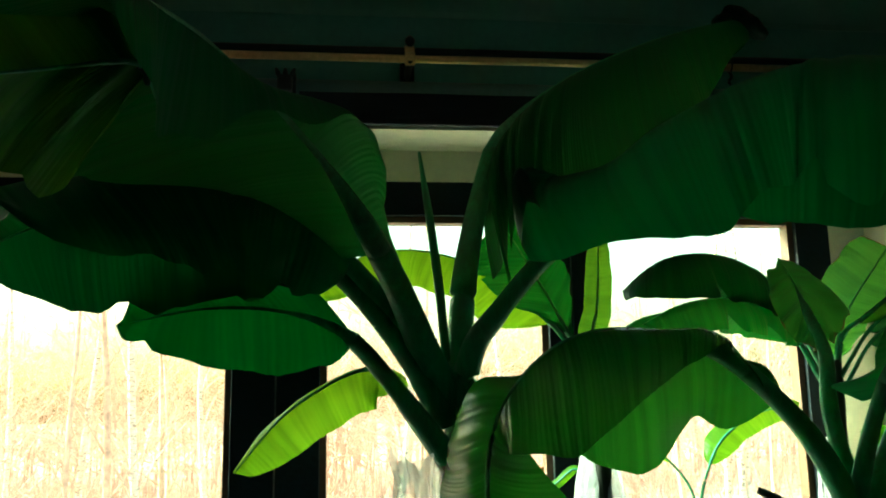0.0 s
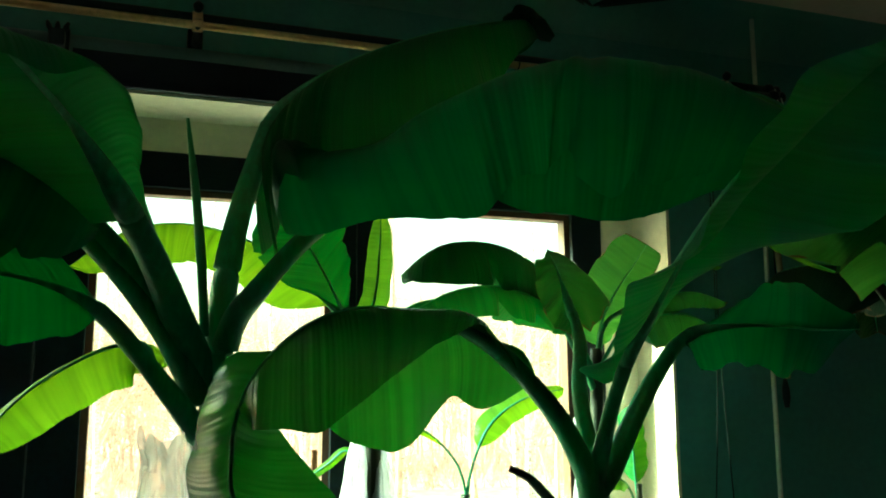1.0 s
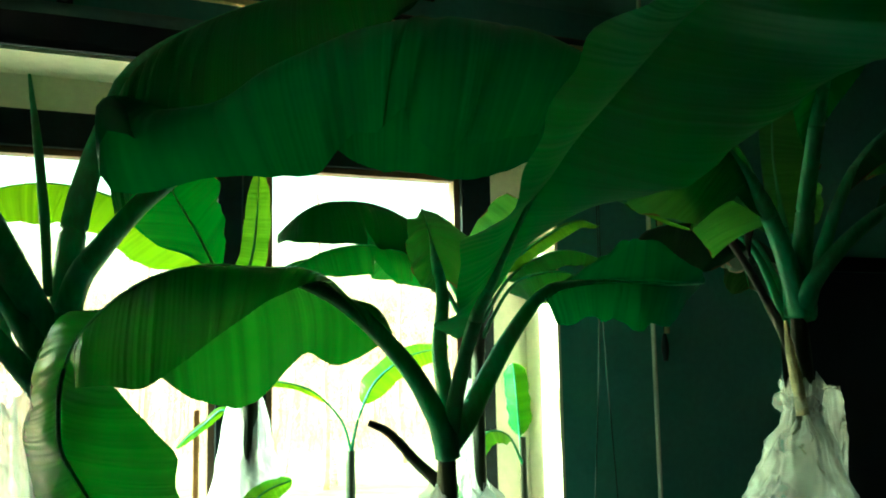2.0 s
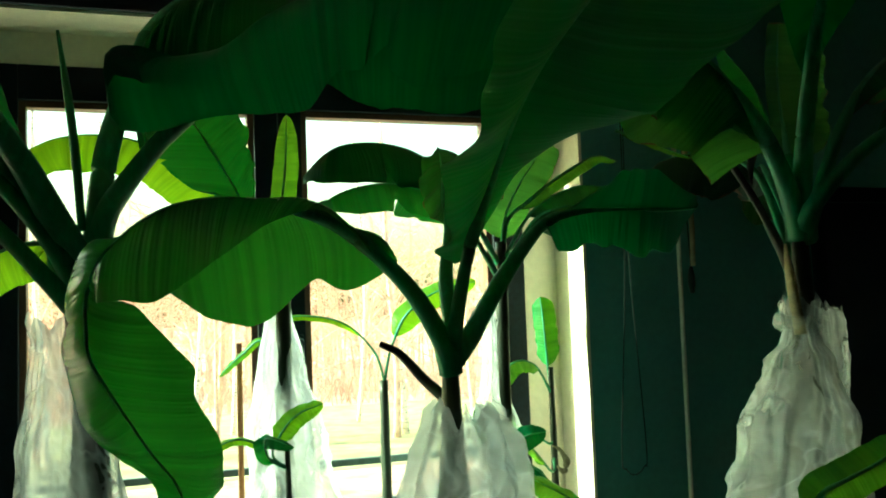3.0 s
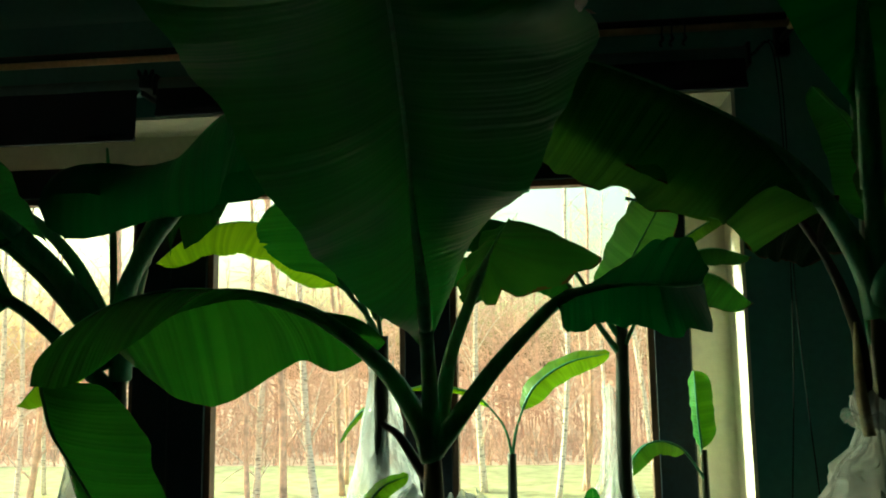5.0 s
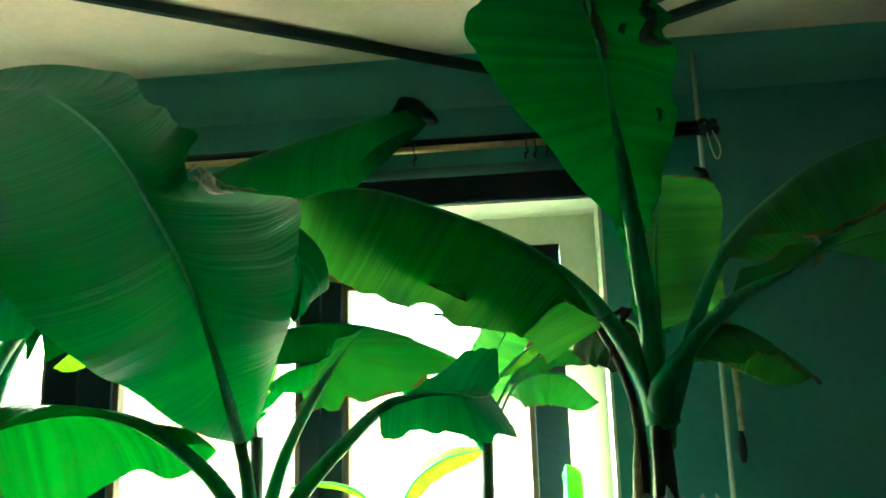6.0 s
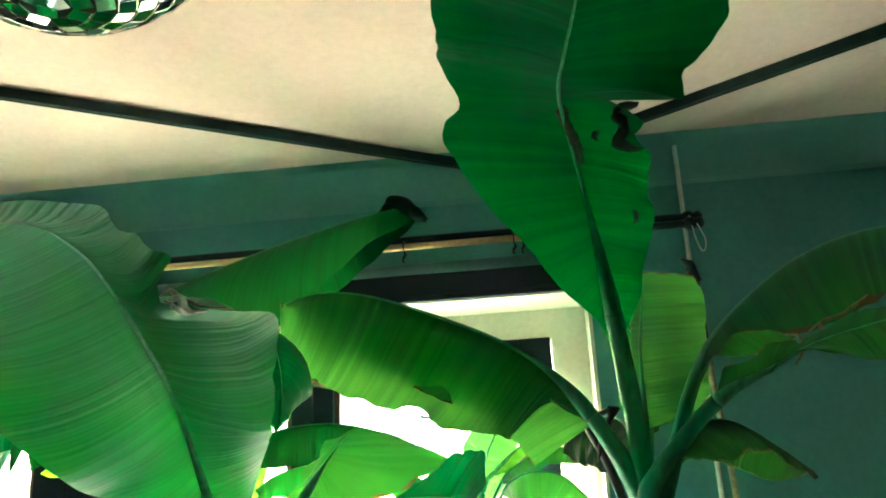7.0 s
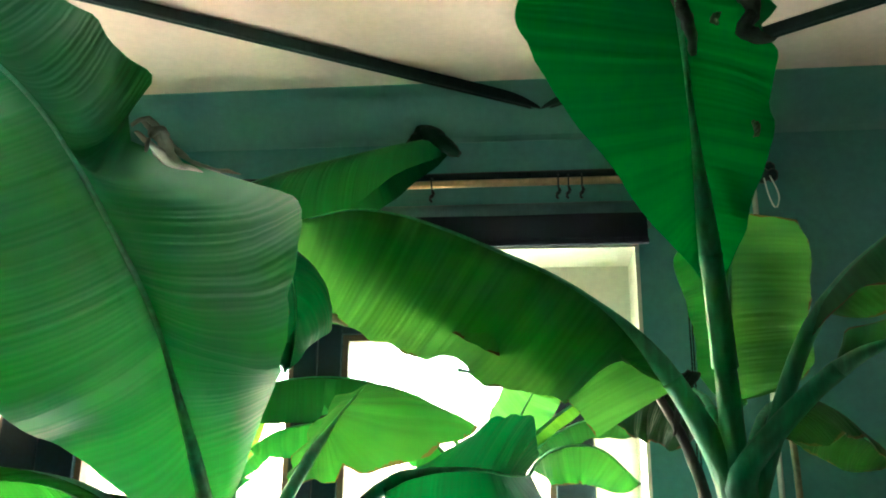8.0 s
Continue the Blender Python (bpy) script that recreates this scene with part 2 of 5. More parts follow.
def tube(pts, radii, sides=10, n=None, flat=1.0, up=(0, 0, 1), bm=None, caps=True, wobble=0.0):
    """A round bar along a smooth curve; radii runs from its start to its end."""
    bm = bm or bmesh.new()
    n = n or max(2, 6 * (len(pts) - 1))
    path, _ = spline(pts, n) if len(pts) > 2 else ([Vector(pts[0]).lerp(Vector(pts[1]), k / n) for k in range(n + 1)], 0)
    rings = []
    for k, c in enumerate(path):
        t = (path[min(k + 1, n)] - path[max(k - 1, 0)]).normalized()
        u = Vector(up)
        if abs(t.dot(u)) > 0.95:
            u = Vector((1, 0, 0))
        s = t.cross(u).normalized()
        w = s.cross(t)
        f = k / n * (len(radii) - 1)
        i = min(int(f), len(radii) - 2)
        r = radii[i] + (radii[i + 1] - radii[i]) * (f - i)
        ring = []
        for a in range(sides):
            an = 2 * math.pi * a / sides
            rr = r * (1 + wobble * noise.noise(Vector((math.cos(an) * 2, math.sin(an) * 2, k * 0.35)) + c * 9))
            ring.append(bm.verts.new(c + s * (math.cos(an) * rr) + w * (math.sin(an) * rr * flat)))
        rings.append(ring)
    for a, b in zip(rings, rings[1:]):
        for i in range(sides):
            bm.faces.new((a[i], a[(i + 1) % sides], b[(i + 1) % sides], b[i]))
    if caps:
        bm.faces.new(rings[0][::-1])
        bm.faces.new(rings[-1])
    return bm


def curve_at(keys, g):
    """The place g on a smooth curve through (place, point) keys."""
    i = 0
    while i < len(keys) - 2 and keys[i + 1][0] < g:
        i += 1
    (ga, a), (gb, b) = keys[i], keys[i + 1]
    a, b, h = Vector(a), Vector(b), gb - ga
    ta = (b - Vector(keys[i - 1][1])) / (gb - keys[i - 1][0]) if i else (b - a) / h
    tb = (Vector(keys[i + 2][1]) - a) / (keys[i + 2][0] - ga) if i + 2 < len(keys) else (b - a) / h
    s = min(max((g - ga) / h, 0.0), 1.0)
    return a * (2 * s**3 - 3 * s * s + 1) + ta * (h * (s**3 - 2 * s * s + s)) + b * (3 * s * s - 2 * s**3) + tb * (h * (s**3 - s * s))


def leaf(plant, rib, start, left, right, up=(0, 0, 1), up_end=None, fold=(40, 40), tears=(), wave=0.012,
         stalk=0.016, material=None, seed=0, tip=0.55, base=0.5, label="", blunt=0.0, n=64, lrim=(), rrim=(), bulge=0.12):
    """One banana leaf under plant. rib: places from the foot of the stalk to the tip; start: where along it the blade begins (0 to 1);
    left and right: half widths; up: the way that the blade's upper side faces, at the foot and at the tip; fold: degrees by
    which each half hangs; tears: (side, place along the blade, depth, width) of slits from the rim inwards.
    lrim and rrim: (place along the blade, point) of a rim that hangs freely, in place of width and fold; bulge: how far that half swells."""
    m = 9
    wave = min(wave, 0.07 * max(left, right))
    path, length = spline(rib, n)
    up0, up1 = Vector(up), Vector(up_end or up)
    rnd = random.Random(seed * 17 + 5)
    off = rnd.uniform(0, 60)
    first = int(start * n)
    bm = bmesh.new()
    uv = bm.loops.layers.uv.new("UVMap")
    rim_l = bm.verts.layers.float.new("rim")
    grid, where = {}, {}
    for k in range(first, n + 1):
        g = (k - first) / (n - first)
        t = (path[min(k + 1, n)] - path[max(k - 1, 0)]).normalized()
        u = up0.lerp(up1, k / n).normalized()
        side = t.cross(u).normalized()
        nor = side.cross(t)
        shape = math.sin(math.pi / 2 * g / (base * 0.45)) ** 0.7 if g < base * 0.45 else 1.0
        shape *= 1.0 if g < tip else math.sqrt(max(0.0, 1 - ((g - tip) / (1 - tip)) ** 2 * (1 - blunt)))
        for sgn, half, hang in ((-1, left, fold[0]), (1, right, fold[1])):
            f = radians(hang)
            cut = 1.0
            for side_of, at, depth, width in tears:
                if side_of == sgn:
                    cut = min(cut, 1 - depth * max(0.0, 1 - abs(g - at) / width))
            ragged = 1 + 0.05 * noise.noise(Vector((g * 9, sgn * 3.0, off))) + 0.02 * noise.noise(Vector((g * 40, sgn * 5.0, off)))
            w = half * shape * cut * ragged
            for j in range(0 if sgn > 0 else 1, m + 1):
                q = j / m
                d = w * q
                rim = lrim if sgn < 0 else rrim
                bend = f * (0.55 + 0.45 * q)
                p = path[k] + (side * sgn) * (d * math.cos(bend)) - nor * (d * math.sin(bend))
                ripple = wave * q * q * (math.sin(g * 26 + sgn * 2 + off) * 0.55 + noise.noise(Vector((g * 14, q * 2, off + sgn * 7))) * 1.3)
                if rim:
                    e = path[k].lerp(curve_at(rim, g), cut * ragged)
                    d = (e - path[k]).length
                    p = path[k].lerp(e, q) + nor * (bulge * d * 4 * q * (1 - q))
                    half, shape = d, 1.0
                p += (nor * math.cos(bend) + side * sgn * math.sin(bend)) * ripple
                v = bm.verts.new(p)
                v[rim_l] = max(q * 0.93, 0.6 + 0.36 * max(0.0, (g - 0.8) / 0.2) ** 2)
                grid[k, sgn * j] = v
                where[v] = (length * k / n, sgn * half * shape * q)
    for k in range(first, n):
        for j in range(-m, m):
            f = bm.faces.new((grid[k, j], grid[k, j + 1], grid[k + 1, j + 1], grid[k + 1, j]))
            for lp in f.loops:
                lp[uv].uv = where[lp.vert]
    blade = part("leaf", bm, material or LEAF, plant, label)
    # stalk and rib, a thick channel that thins out towards the tip
    def thick(k):
        if k <= first:
            return stalk * (1.55 - 0.6 * min(1, k / max(first, 1)) ** 0.7)
        return min(stalk * 0.95, 0.005 + stalk * 0.95 * max(0, 1 - (k - first) / n * 5)) * (1 - (k - first) / (n - first)) ** 0.7 + 0.001

    steps = list(range(0, n + 1, 4))
    low = [k for k in steps if k <= first + 4]
    high = [k for k in steps if k >= first]
    drop = Vector((0, 0, 0.002))
    if len(low) > 1:
        part("stalk", tube([path[k] - drop for k in low], [thick(k) for k in low], 8, max(6, 4 * len(low)), 0.85), STEM, blade, "pale green fleshy stalk")
    part("midrib", tube([path[k] - drop for k in high], [thick(k) * 0.97 for k in high], 8, max(6, 4 * len(high)), 0.85), MIDRIB, blade, "pale raised midrib")
    return blade


def banana(place, label, stem, radii, category="plant", group="banana plants", pot=True):
    """An indoor banana: a stem of old leaf sheaths in a clay pot. Leaves are hung on it afterwards."""
    p = thing("banana_plant", place, label, category, group)
    part("pseudostem", tube(stem, radii, 14, 24, wobble=0.12), TRUNK, p, "dark green stem of wrapped leaf sheaths")
    if pot:
        x, y = place[0], place[1]
        bm = bmesh.new()
        prof = [(0.11, 0.0), (0.12, 0.01), (0.15, 0.24), (0.165, 0.24), (0.17, 0.29), (0.155, 0.29), (0.14, 0.25), (0.13, 0.25)]
        rings = [[bm.verts.new((x + r * math.cos(a * math.pi / 12), y + r * math.sin(a * math.pi / 12), z)) for a in range(24)] for r, z in prof]
        for a, b in zip(rings, rings[1:]):
            for i in range(24):
                bm.faces.new((a[i], a[(i + 1) % 24], b[(i + 1) % 24], b[i]))
        bm.faces.new(rings[0][::-1])
        part("pot", bm, POT_M, p, "reddish clay pot")
        bm = bmesh.new()
        ring = [bm.verts.new((x + 0.145 * math.cos(a * math.pi / 12), y + 0.145 * math.sin(a * math.pi / 12), 0.255)) for a in range(24)]
        bm.faces.new(ring)
        part("soil", bm, SOIL_M, p, "dark potting soil")
    return p


def crease(v):
    """Sharp folds: ridges of noise."""
    return 1 - 2 * abs(noise.noise(v)) ** 0.7


def bag(place, profile, label, material=None, seed=0, lean=(0.0, 0.0), squash=0.8, group="plastic wrappers", folds=0.2, neck=None, pleats=17, drape=None, lift=0.035):
    """A thin plastic bag round a stem, gathered at the height neck and hanging in pleats below. profile: (height, radius) from its mouth down;
    drape: (way, reach) in degrees and share, by which the skirt is pulled out to one side; lift: how far the rim of its mouth rises and falls."""
    ob = thing("plastic_bag", (place[0], place[1], profile[-1][0]), label, "plastic bag", group)
    top, bottom = profile[0][0], profile[-1][0]
    neck = neck or top - 0.06
    off = Vector((seed * 3.1, seed * 1.7, 0))
    rnd = random.Random(seed * 7 + 1)
    phase = [rnd.uniform(-0.5, 0.5) for _ in range(pleats)]
    deep = [rnd.uniform(0.35, 1.0) for _ in range(pleats)]

    def pleat(an):
        """A saw-like row of unequal pleats round the bag, -1 to 1."""
        v = (an / (2 * math.pi) % 1.0) * pleats
        i = int(v) % pleats
        f = v - int(v)
        f = min(max(f + 0.35 * phase[i] * math.sin(math.pi * f), 0.0), 1.0)
        a, b = deep[i], deep[(i + 1) % pleats]
        return (1 - 2 * abs(2 * f - 1) ** 0.8) * (a + (b - a) * f)

    def sheet(za, zb, rows, sides=180):
        bm = bmesh.new()
        uv = bm.loops.layers.uv.new("UVMap")
        rings = []
        for k in range(rows + 1):
            z = za + (zb - za) * k / rows
            r = profile[-1][1]
            for (z1, r1), (z2, r2) in zip(profile, profile[1:]):
                if z2 <= z <= z1:
                    f = (z1 - z) / (z1 - z2)
                    r = r1 + (r2 - r1) * f * f * (3 - 2 * f)
            q = (top - z) / max(top - bottom, 1e-6)
            near = math.exp(-abs(z - neck) * 6)
            ring = []
            for a in range(sides):
                an = 2 * math.pi * a / sides
                d = Vector((math.cos(an), math.sin(an), 0))
                wander = an + (neck - z) * 0.5 + 0.5 * noise.noise(d * 1.5 + Vector((0, 0, z * 5)) + off)
                fold = pleat(wander) * (0.18 + 0.5 * near)
                fold += 1.1 * noise.noise(d * 1.3 + Vector((0, 0, z * 3)) + off)
                fold += 0.55 * crease(d * 1.7 + Vector((0, 0, z * 6)) + off) * (1 - 0.7 * near)
                fold += 0.22 * crease(Vector((d.x * 4, d.y * 4, z * 17)) + off)
                rr = r * (1 + folds * fold)
                if drape and z < neck:
                    rr *= 1 + drape[1] * min(1.0, (neck - z) * 4) * max(0.0, math.cos(an - radians(drape[0]))) ** 2
                rise = max(0.0, (z - neck) / max(top - neck, 1e-6))
                edge = lift * (noise.noise(d * 1.7 + off) + 0.5 * noise.noise(d * 5 + off)) * rise
                ring.append(bm.verts.new((place[0] + d.x * rr + lean[0] * q, place[1] + d.y * rr * squash + lean[1] * q, z + edge)))
            rings.append(ring)
        for k, (a, b) in enumerate(zip(rings, rings[1:])):
            for i in range(sides):
                f = bm.faces.new((a[i], a[(i + 1) % sides], b[(i + 1) % sides], b[i]))
                for lp, (ii, kk) in zip(f.loops, ((i, k), (i + 1, k), (i + 1, k + 1), (i, k + 1))):
                    lp[uv].uv = (0.6 * ii / sides + seed, za + (zb - za) * kk / rows)
        return bm

    part("skirt", sheet(neck, bottom, 90), material or FILM, ob)
    part("gathered_mouth", sheet(top, neck, 16), material or FILM, ob, "crinkled open mouth of the bag")
    return ob


def puff(place, profile, ob, material, seed):
    """A loose puffed flap of film at the side of a bag."""
    bm = bmesh.new()
    uv = bm.loops.layers.uv.new("UVMap")
    off = Vector((seed * 2.3, seed * 1.1, 0))
    rings = []
    for k in range(31):
        q = k / 30 * (len(profile) - 1)
        i = min(int(q), len(profile) - 2)
        z = profile[i][0] + (profile[i + 1][0] - profile[i][0]) * (q - i)
        r = profile[i][1] + (profile[i + 1][1] - profile[i][1]) * (q - i)
        ring = []
        for a in range(90):
            d = Vector((math.cos(a * math.pi / 45), math.sin(a * math.pi / 45), 0))
            rr = r * (1 + 0.2 * crease(d * 2.4 + Vector((0, 0, z * 5)) + off) + 0.1 * crease(d * 6 + Vector((0, 0, z * 9)) + off) - 0.1)
            top = 0.035 * noise.noise(d * 2.2 + off) + 0.02 * noise.noise(d * 7 + off) if k == 0 else 0
            ring.append(bm.verts.new((place[0] + d.x * rr, place[1] + d.y * rr * 0.7, z + top)))
        rings.append(ring)
    for k, (a, b) in enumerate(zip(rings, rings[1:])):
        for i in range(90):
            f = bm.faces.new((a[i], a[(i + 1) % 90], b[(i + 1) % 90], b[i]))
            for lp, (ii, kk) in zip(f.loops, ((i, k), (i + 1, k), (i + 1, k + 1), (i, k + 1))):
                lp[uv].uv = (0.4 * ii / 90 + seed, 0.3 * kk / 30)
    part("loose_flap", bm, material, ob, "puffed loose flap of the bag")


# ---- the room ----
X0, X1, Y0, WALL_Y, CEIL_Z = -2.6, 4.2, -3.0, 2.57, 2.84
REC_L, REC_R, REC_T = -1.55, 1.775, 2.352         # the window recess
FR_Y = 2.78                                       # inner face of the window frame
# Floor is out of view; dark boards keep light from bouncing up.
setting("floor", box((X0, Y0, -0.15), (X1, WALL_Y + 0.6, 0)), FLOOR_M, "dark wooden floor", "floor")
setting("ceiling", box((X0, Y0, CEIL_Z), (X1, WALL_Y + 0.6, CEIL_Z + 0.2)), CEIL, "cream painted ceiling lit from the windows", "ceiling")
bm = bmesh.new()
add_box(bm, (X0, WALL_Y, 0), (REC_L, WALL_Y + 0.5, CEIL_Z))
add_box(bm, (REC_R, WALL_Y, 0), (X1, WALL_Y + 0.5, CEIL_Z))
add_box(bm, (REC_L, WALL_Y, REC_T), (REC_R, WALL_Y + 0.5, CEIL_Z))
setting("wall_north", bm, WALL, "grey-green painted wall with a deep window recess", "wall")
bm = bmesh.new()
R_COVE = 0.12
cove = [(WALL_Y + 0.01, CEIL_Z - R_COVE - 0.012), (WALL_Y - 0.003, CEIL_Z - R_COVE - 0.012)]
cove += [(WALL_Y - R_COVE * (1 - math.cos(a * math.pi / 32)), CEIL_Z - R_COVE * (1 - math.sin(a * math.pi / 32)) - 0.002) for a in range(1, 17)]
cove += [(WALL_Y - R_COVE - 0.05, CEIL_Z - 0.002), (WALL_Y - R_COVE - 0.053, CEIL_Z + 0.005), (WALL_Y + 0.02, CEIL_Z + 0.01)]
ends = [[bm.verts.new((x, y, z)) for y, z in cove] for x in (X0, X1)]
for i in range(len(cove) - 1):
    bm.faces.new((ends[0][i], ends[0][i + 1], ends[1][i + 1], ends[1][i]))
setting("trim_cove", bm, COVE_M, "rounded cove toned for the shade between wall and ceiling", "cornice")
setting("wall_west", box((X0 - 0.2, Y0, 0), (X0, WALL_Y + 0.5, CEIL_Z)), PALE_WALL, "unseen side wall, kept pale to bounce light", "wall")
# Unseen walls added dark, so that little light returns from the room.
setting("wall_east", box((X1, Y0, 0), (X1 + 0.2, WALL_Y + 0.5, CEIL_Z)), DARK_WALL, "unseen side wall, darkened to cut bounce light", "wall")
setting("wall_south", box((X0 - 0.2, Y0 - 0.2, 0), (X1 + 0.2, Y0, CEIL_Z)), DARK_WALL, "unseen wall facing the windows, darkened to cut bounce light", "wall")
# plastered lining of the recess, 3 mm proud
bm = bmesh.new()
add_box(bm, (REC_R - 0.012, WALL_Y - 0.003, 0), (REC_R, FR_Y + 0.02, REC_T))
setting("recess_side_east", bm, WHITE, "cream plaster side of the window recess", "window reveal")
setting("recess_side_west", box((REC_L, WALL_Y - 0.003, 0), (REC_L + 0.012, FR_Y + 0.02, REC_T)), WHITE, "cream plaster side of the window recess", "window reveal")
setting("recess_top", box((REC_L + 0.012, WALL_Y - 0.003, REC_T - 0.01), (REC_R - 0.012, FR_Y + 0.02, REC_T)), WHITE, "cream plaster top of the window recess", "window reveal")
bm = bmesh.new()
add_box(bm, (REC_L + 0.012, FR_Y + 0.01, 2.235), (REC_R - 0.012, FR_Y + 0.12, REC_T - 0.01))
add_box(bm, (1.632, FR_Y + 0.01, 0), (REC_R - 0.012, FR_Y + 0.12, 2.235))
setting("recess_back", bm, WHITE, "cream plaster band round the window frame", "window reveal")


def window(name, x0, x1, frame_l, frame_r, z0=0.06, top=2.235, glass_top=2.1, label="tall dark wooden window with a clear pane"):
    """A tall casement: frame_l and frame_r are the widths of its uprights."""
    w = thing(name, ((x0 + x1) / 2, FR_Y, z0), label, "window", "tall windows", "structure")
    a, b = x0 + frame_l, x1 - frame_r
    part("upright", box((x0, FR_Y, z0), (a - 0.022, FR_Y + 0.1, top), 0.004), FRAME_M, w, "", False)
    part("upright", box((b + 0.022, FR_Y, z0), (x1, FR_Y + 0.1, top), 0.004), FRAME_M, w, "", False)
    part("top_rail", box((a - 0.022, FR_Y, glass_top + 0.022), (b + 0.022, FR_Y + 0.1, top), 0.004), FRAME_M, w, "", False)
    part("bottom_rail", box((a - 0.022, FR_Y, z0), (b + 0.022, FR_Y + 0.1, z0 + 0.12), 0.004), FRAME_M, w, "", False)
    for lo, hi in (((a - 0.022, z0 + 0.12), (a, glass_top + 0.022)), ((b, z0 + 0.12), (b + 0.022, glass_top + 0.022)),
                   ((a, glass_top), (b, glass_top + 0.022)), ((a, z0 + 0.12), (b, z0 + 0.142))):
        part("glazing_bead", box((lo[0], FR_Y + 0.018, lo[1]), (hi[0], FR_Y + 0.07, hi[1]), 0.003), SEAL, w, "reddish brown glazing bead", False)
    pane = part("pane", box((a, FR_Y + 0.055, z0 + 0.142), (b, FR_Y + 0.061, glass_top)), GLASS, w, "clear glass", False)
    pane.visible_shadow = False
    return w


window("window_1", -1.53, -0.22, 0.43, 0.155)
window("window_2", -0.216, 0.726, 0.155, 0.1)
w3 = window("window_3", 0.73, 1.628, 0.1, 0.14)
bm = box((0.768, FR_Y - 0.012, 1.23), (0.8, FR_Y, 1.345), 0.004)
h = part("handle", bm, STEEL, w3, "dark metal window handle", False)
part("lever", tube([(0.784, FR_Y - 0.012, 1.325), (0.784, FR_Y - 0.05, 1.325), (0.784, FR_Y - 0.052, 1.31), (0.784, FR_Y - 0.052, 1.21)], [0.009, 0.009, 0.008, 0.007], 8, 18), STEEL, h)

# ---- curtain rods, blinds, pipe, cords ----
rods = thing("curtain_rods", (0.3, 2.45, 2.5), "double curtain rod, its upper tube dark for the unlit top, on dark brackets", "curtain rod")
# The upper tube is dark to show the unlit top of the brass rod.
for y, z, r, metal, word in ((2.415, 2.506, 0.0115, BRASS, "brushed brass tube"), (2.44, 2.537, 0.0145, STEEL, "tube darkened for the unlit top of the rod")):
    part("rod", tube([(-2.0, y, z), (2.1, y, z)], [r, r], 14, 2), metal, rods, word)
    part("finial", tube([(2.1, y, z), (2.108, y, z), (2.12, y, z), (2.135, y, z), (2.15, y, z), (2.165, y, z)], [0.014, 0.023, 0.025, 0.015, 0.023, 0.014], 14, 12), STEEL, rods, "dark turned end knob")
    # Dark sleeve added for the stretch of brass that lies in shade.
    part("shaded_rod_end", tube([(1.96, y, z), (2.1, y, z)], [r + 0.002, r + 0.002], 14, 2), STEEL, rods, "rod end darkened as brass in shade")
for x in (-1.6, 0.18, 1.93):
    b = part("bracket", box((x - 0.022, 2.54, 2.45), (x + 0.022, 2.57, 2.545), 0.004), STEEL, rods, "dark metal bracket", False)
    part("arm", tube([(x, 2.55, 2.5), (x, 2.48, 2.5), (x, 2.40, 2.497)], [0.011, 0.011, 0.009], 8, 8), STEEL, b)
    for y, z in ((2.415, 2.506), (2.44, 2.537)):
        part("clamp", tube([(x - 0.014, y, z), (x + 0.014, y, z)], [0.019, 0.019], 14, 2), BRASS, b)
    part("screw_knob", tube([(x, 2.412, 2.545), (x, 2.412, 2.555), (x, 2.412, 2.568), (x, 2.412, 2.576)], [0.008, 0.015, 0.015, 0.005], 10, 8), STEEL, b)
for x in (1.15, 1.53, 1.56, 1.6):
    r = thing("curtain_ring", (x, 2.415, 2.48), "small dark curtain ring hanging from the brass rod", "curtain ring", "curtain rings")
    pts = [(x, 2.415 + 0.018 * math.sin(a), 2.508 + 0.018 * math.cos(a)) for a in [i * math.pi / 6 for i in range(13)]]
    part("ring", tube(pts, [0.0025, 0.0025], 6, 24), STEEL, r)
    part("clip", tube([(x, 2.415, 2.49), (x + 0.004, 2.415, 2.475), (x - 0.006, 2.415, 2.462), (x, 2.415, 2.45)], [0.003, 0.006, 0.005, 0.003], 6, 12), STEEL, r)


def blind(x0, x1, bottom, label):
    b = thing("roller_blind", ((x0 + x1) / 2, 2.5, 2.43), label, "roller blind", "roller blinds")
    part("tube", tube([(x0, 2.512, 2.44), (x1, 2.512, 2.44)], [0.032, 0.032], 24, 2), GREYTUBE, b, "grey metal roller tube")
    bm = bmesh.new()
    prof = [(2.462, 2.418), (2.452, 2.40), (2.45, bottom + 0.02), (2.446, bottom), (2.456, bottom), (2.458, bottom + 0.02), (2.462, 2.40), (2.478, 2.417)]
    rows = [[bm.verts.new((x0 + 0.01 + (x1 - x0 - 0.02) * i / 20, y + 0.003 * math.sin(i * 1.3), z)) for i in range(21)] for y, z in prof]
    for a, c in zip(rows, rows[1:]):
        for i in range(20):
            bm.faces.new((a[i], a[i + 1], c[i + 1], c[i]))
    part("fabric", bm, BLIND_M, b, "black rolled-up fabric")
    part("bottom_bar", box((x0 + 0.008, 2.443, bottom - 0.008), (x1 - 0.008, 2.461, bottom + 0.008), 0.003), BLIND_M, b, "", False)
    for x in (x0 - 0.006, x1 + 0.006):
        k = part("end_bracket", box((x - 0.006, 2.47, 2.4), (x + 0.006, 2.57, 2.474), 0.002), STEEL, b, "", False)
    return b


blind(-1.6, -0.205, 2.245, "black roller blind partly let down under a grey tube")
b2 = blind(-0.15, 1.80, 2.325, "black roller blind rolled up high under a grey tube")
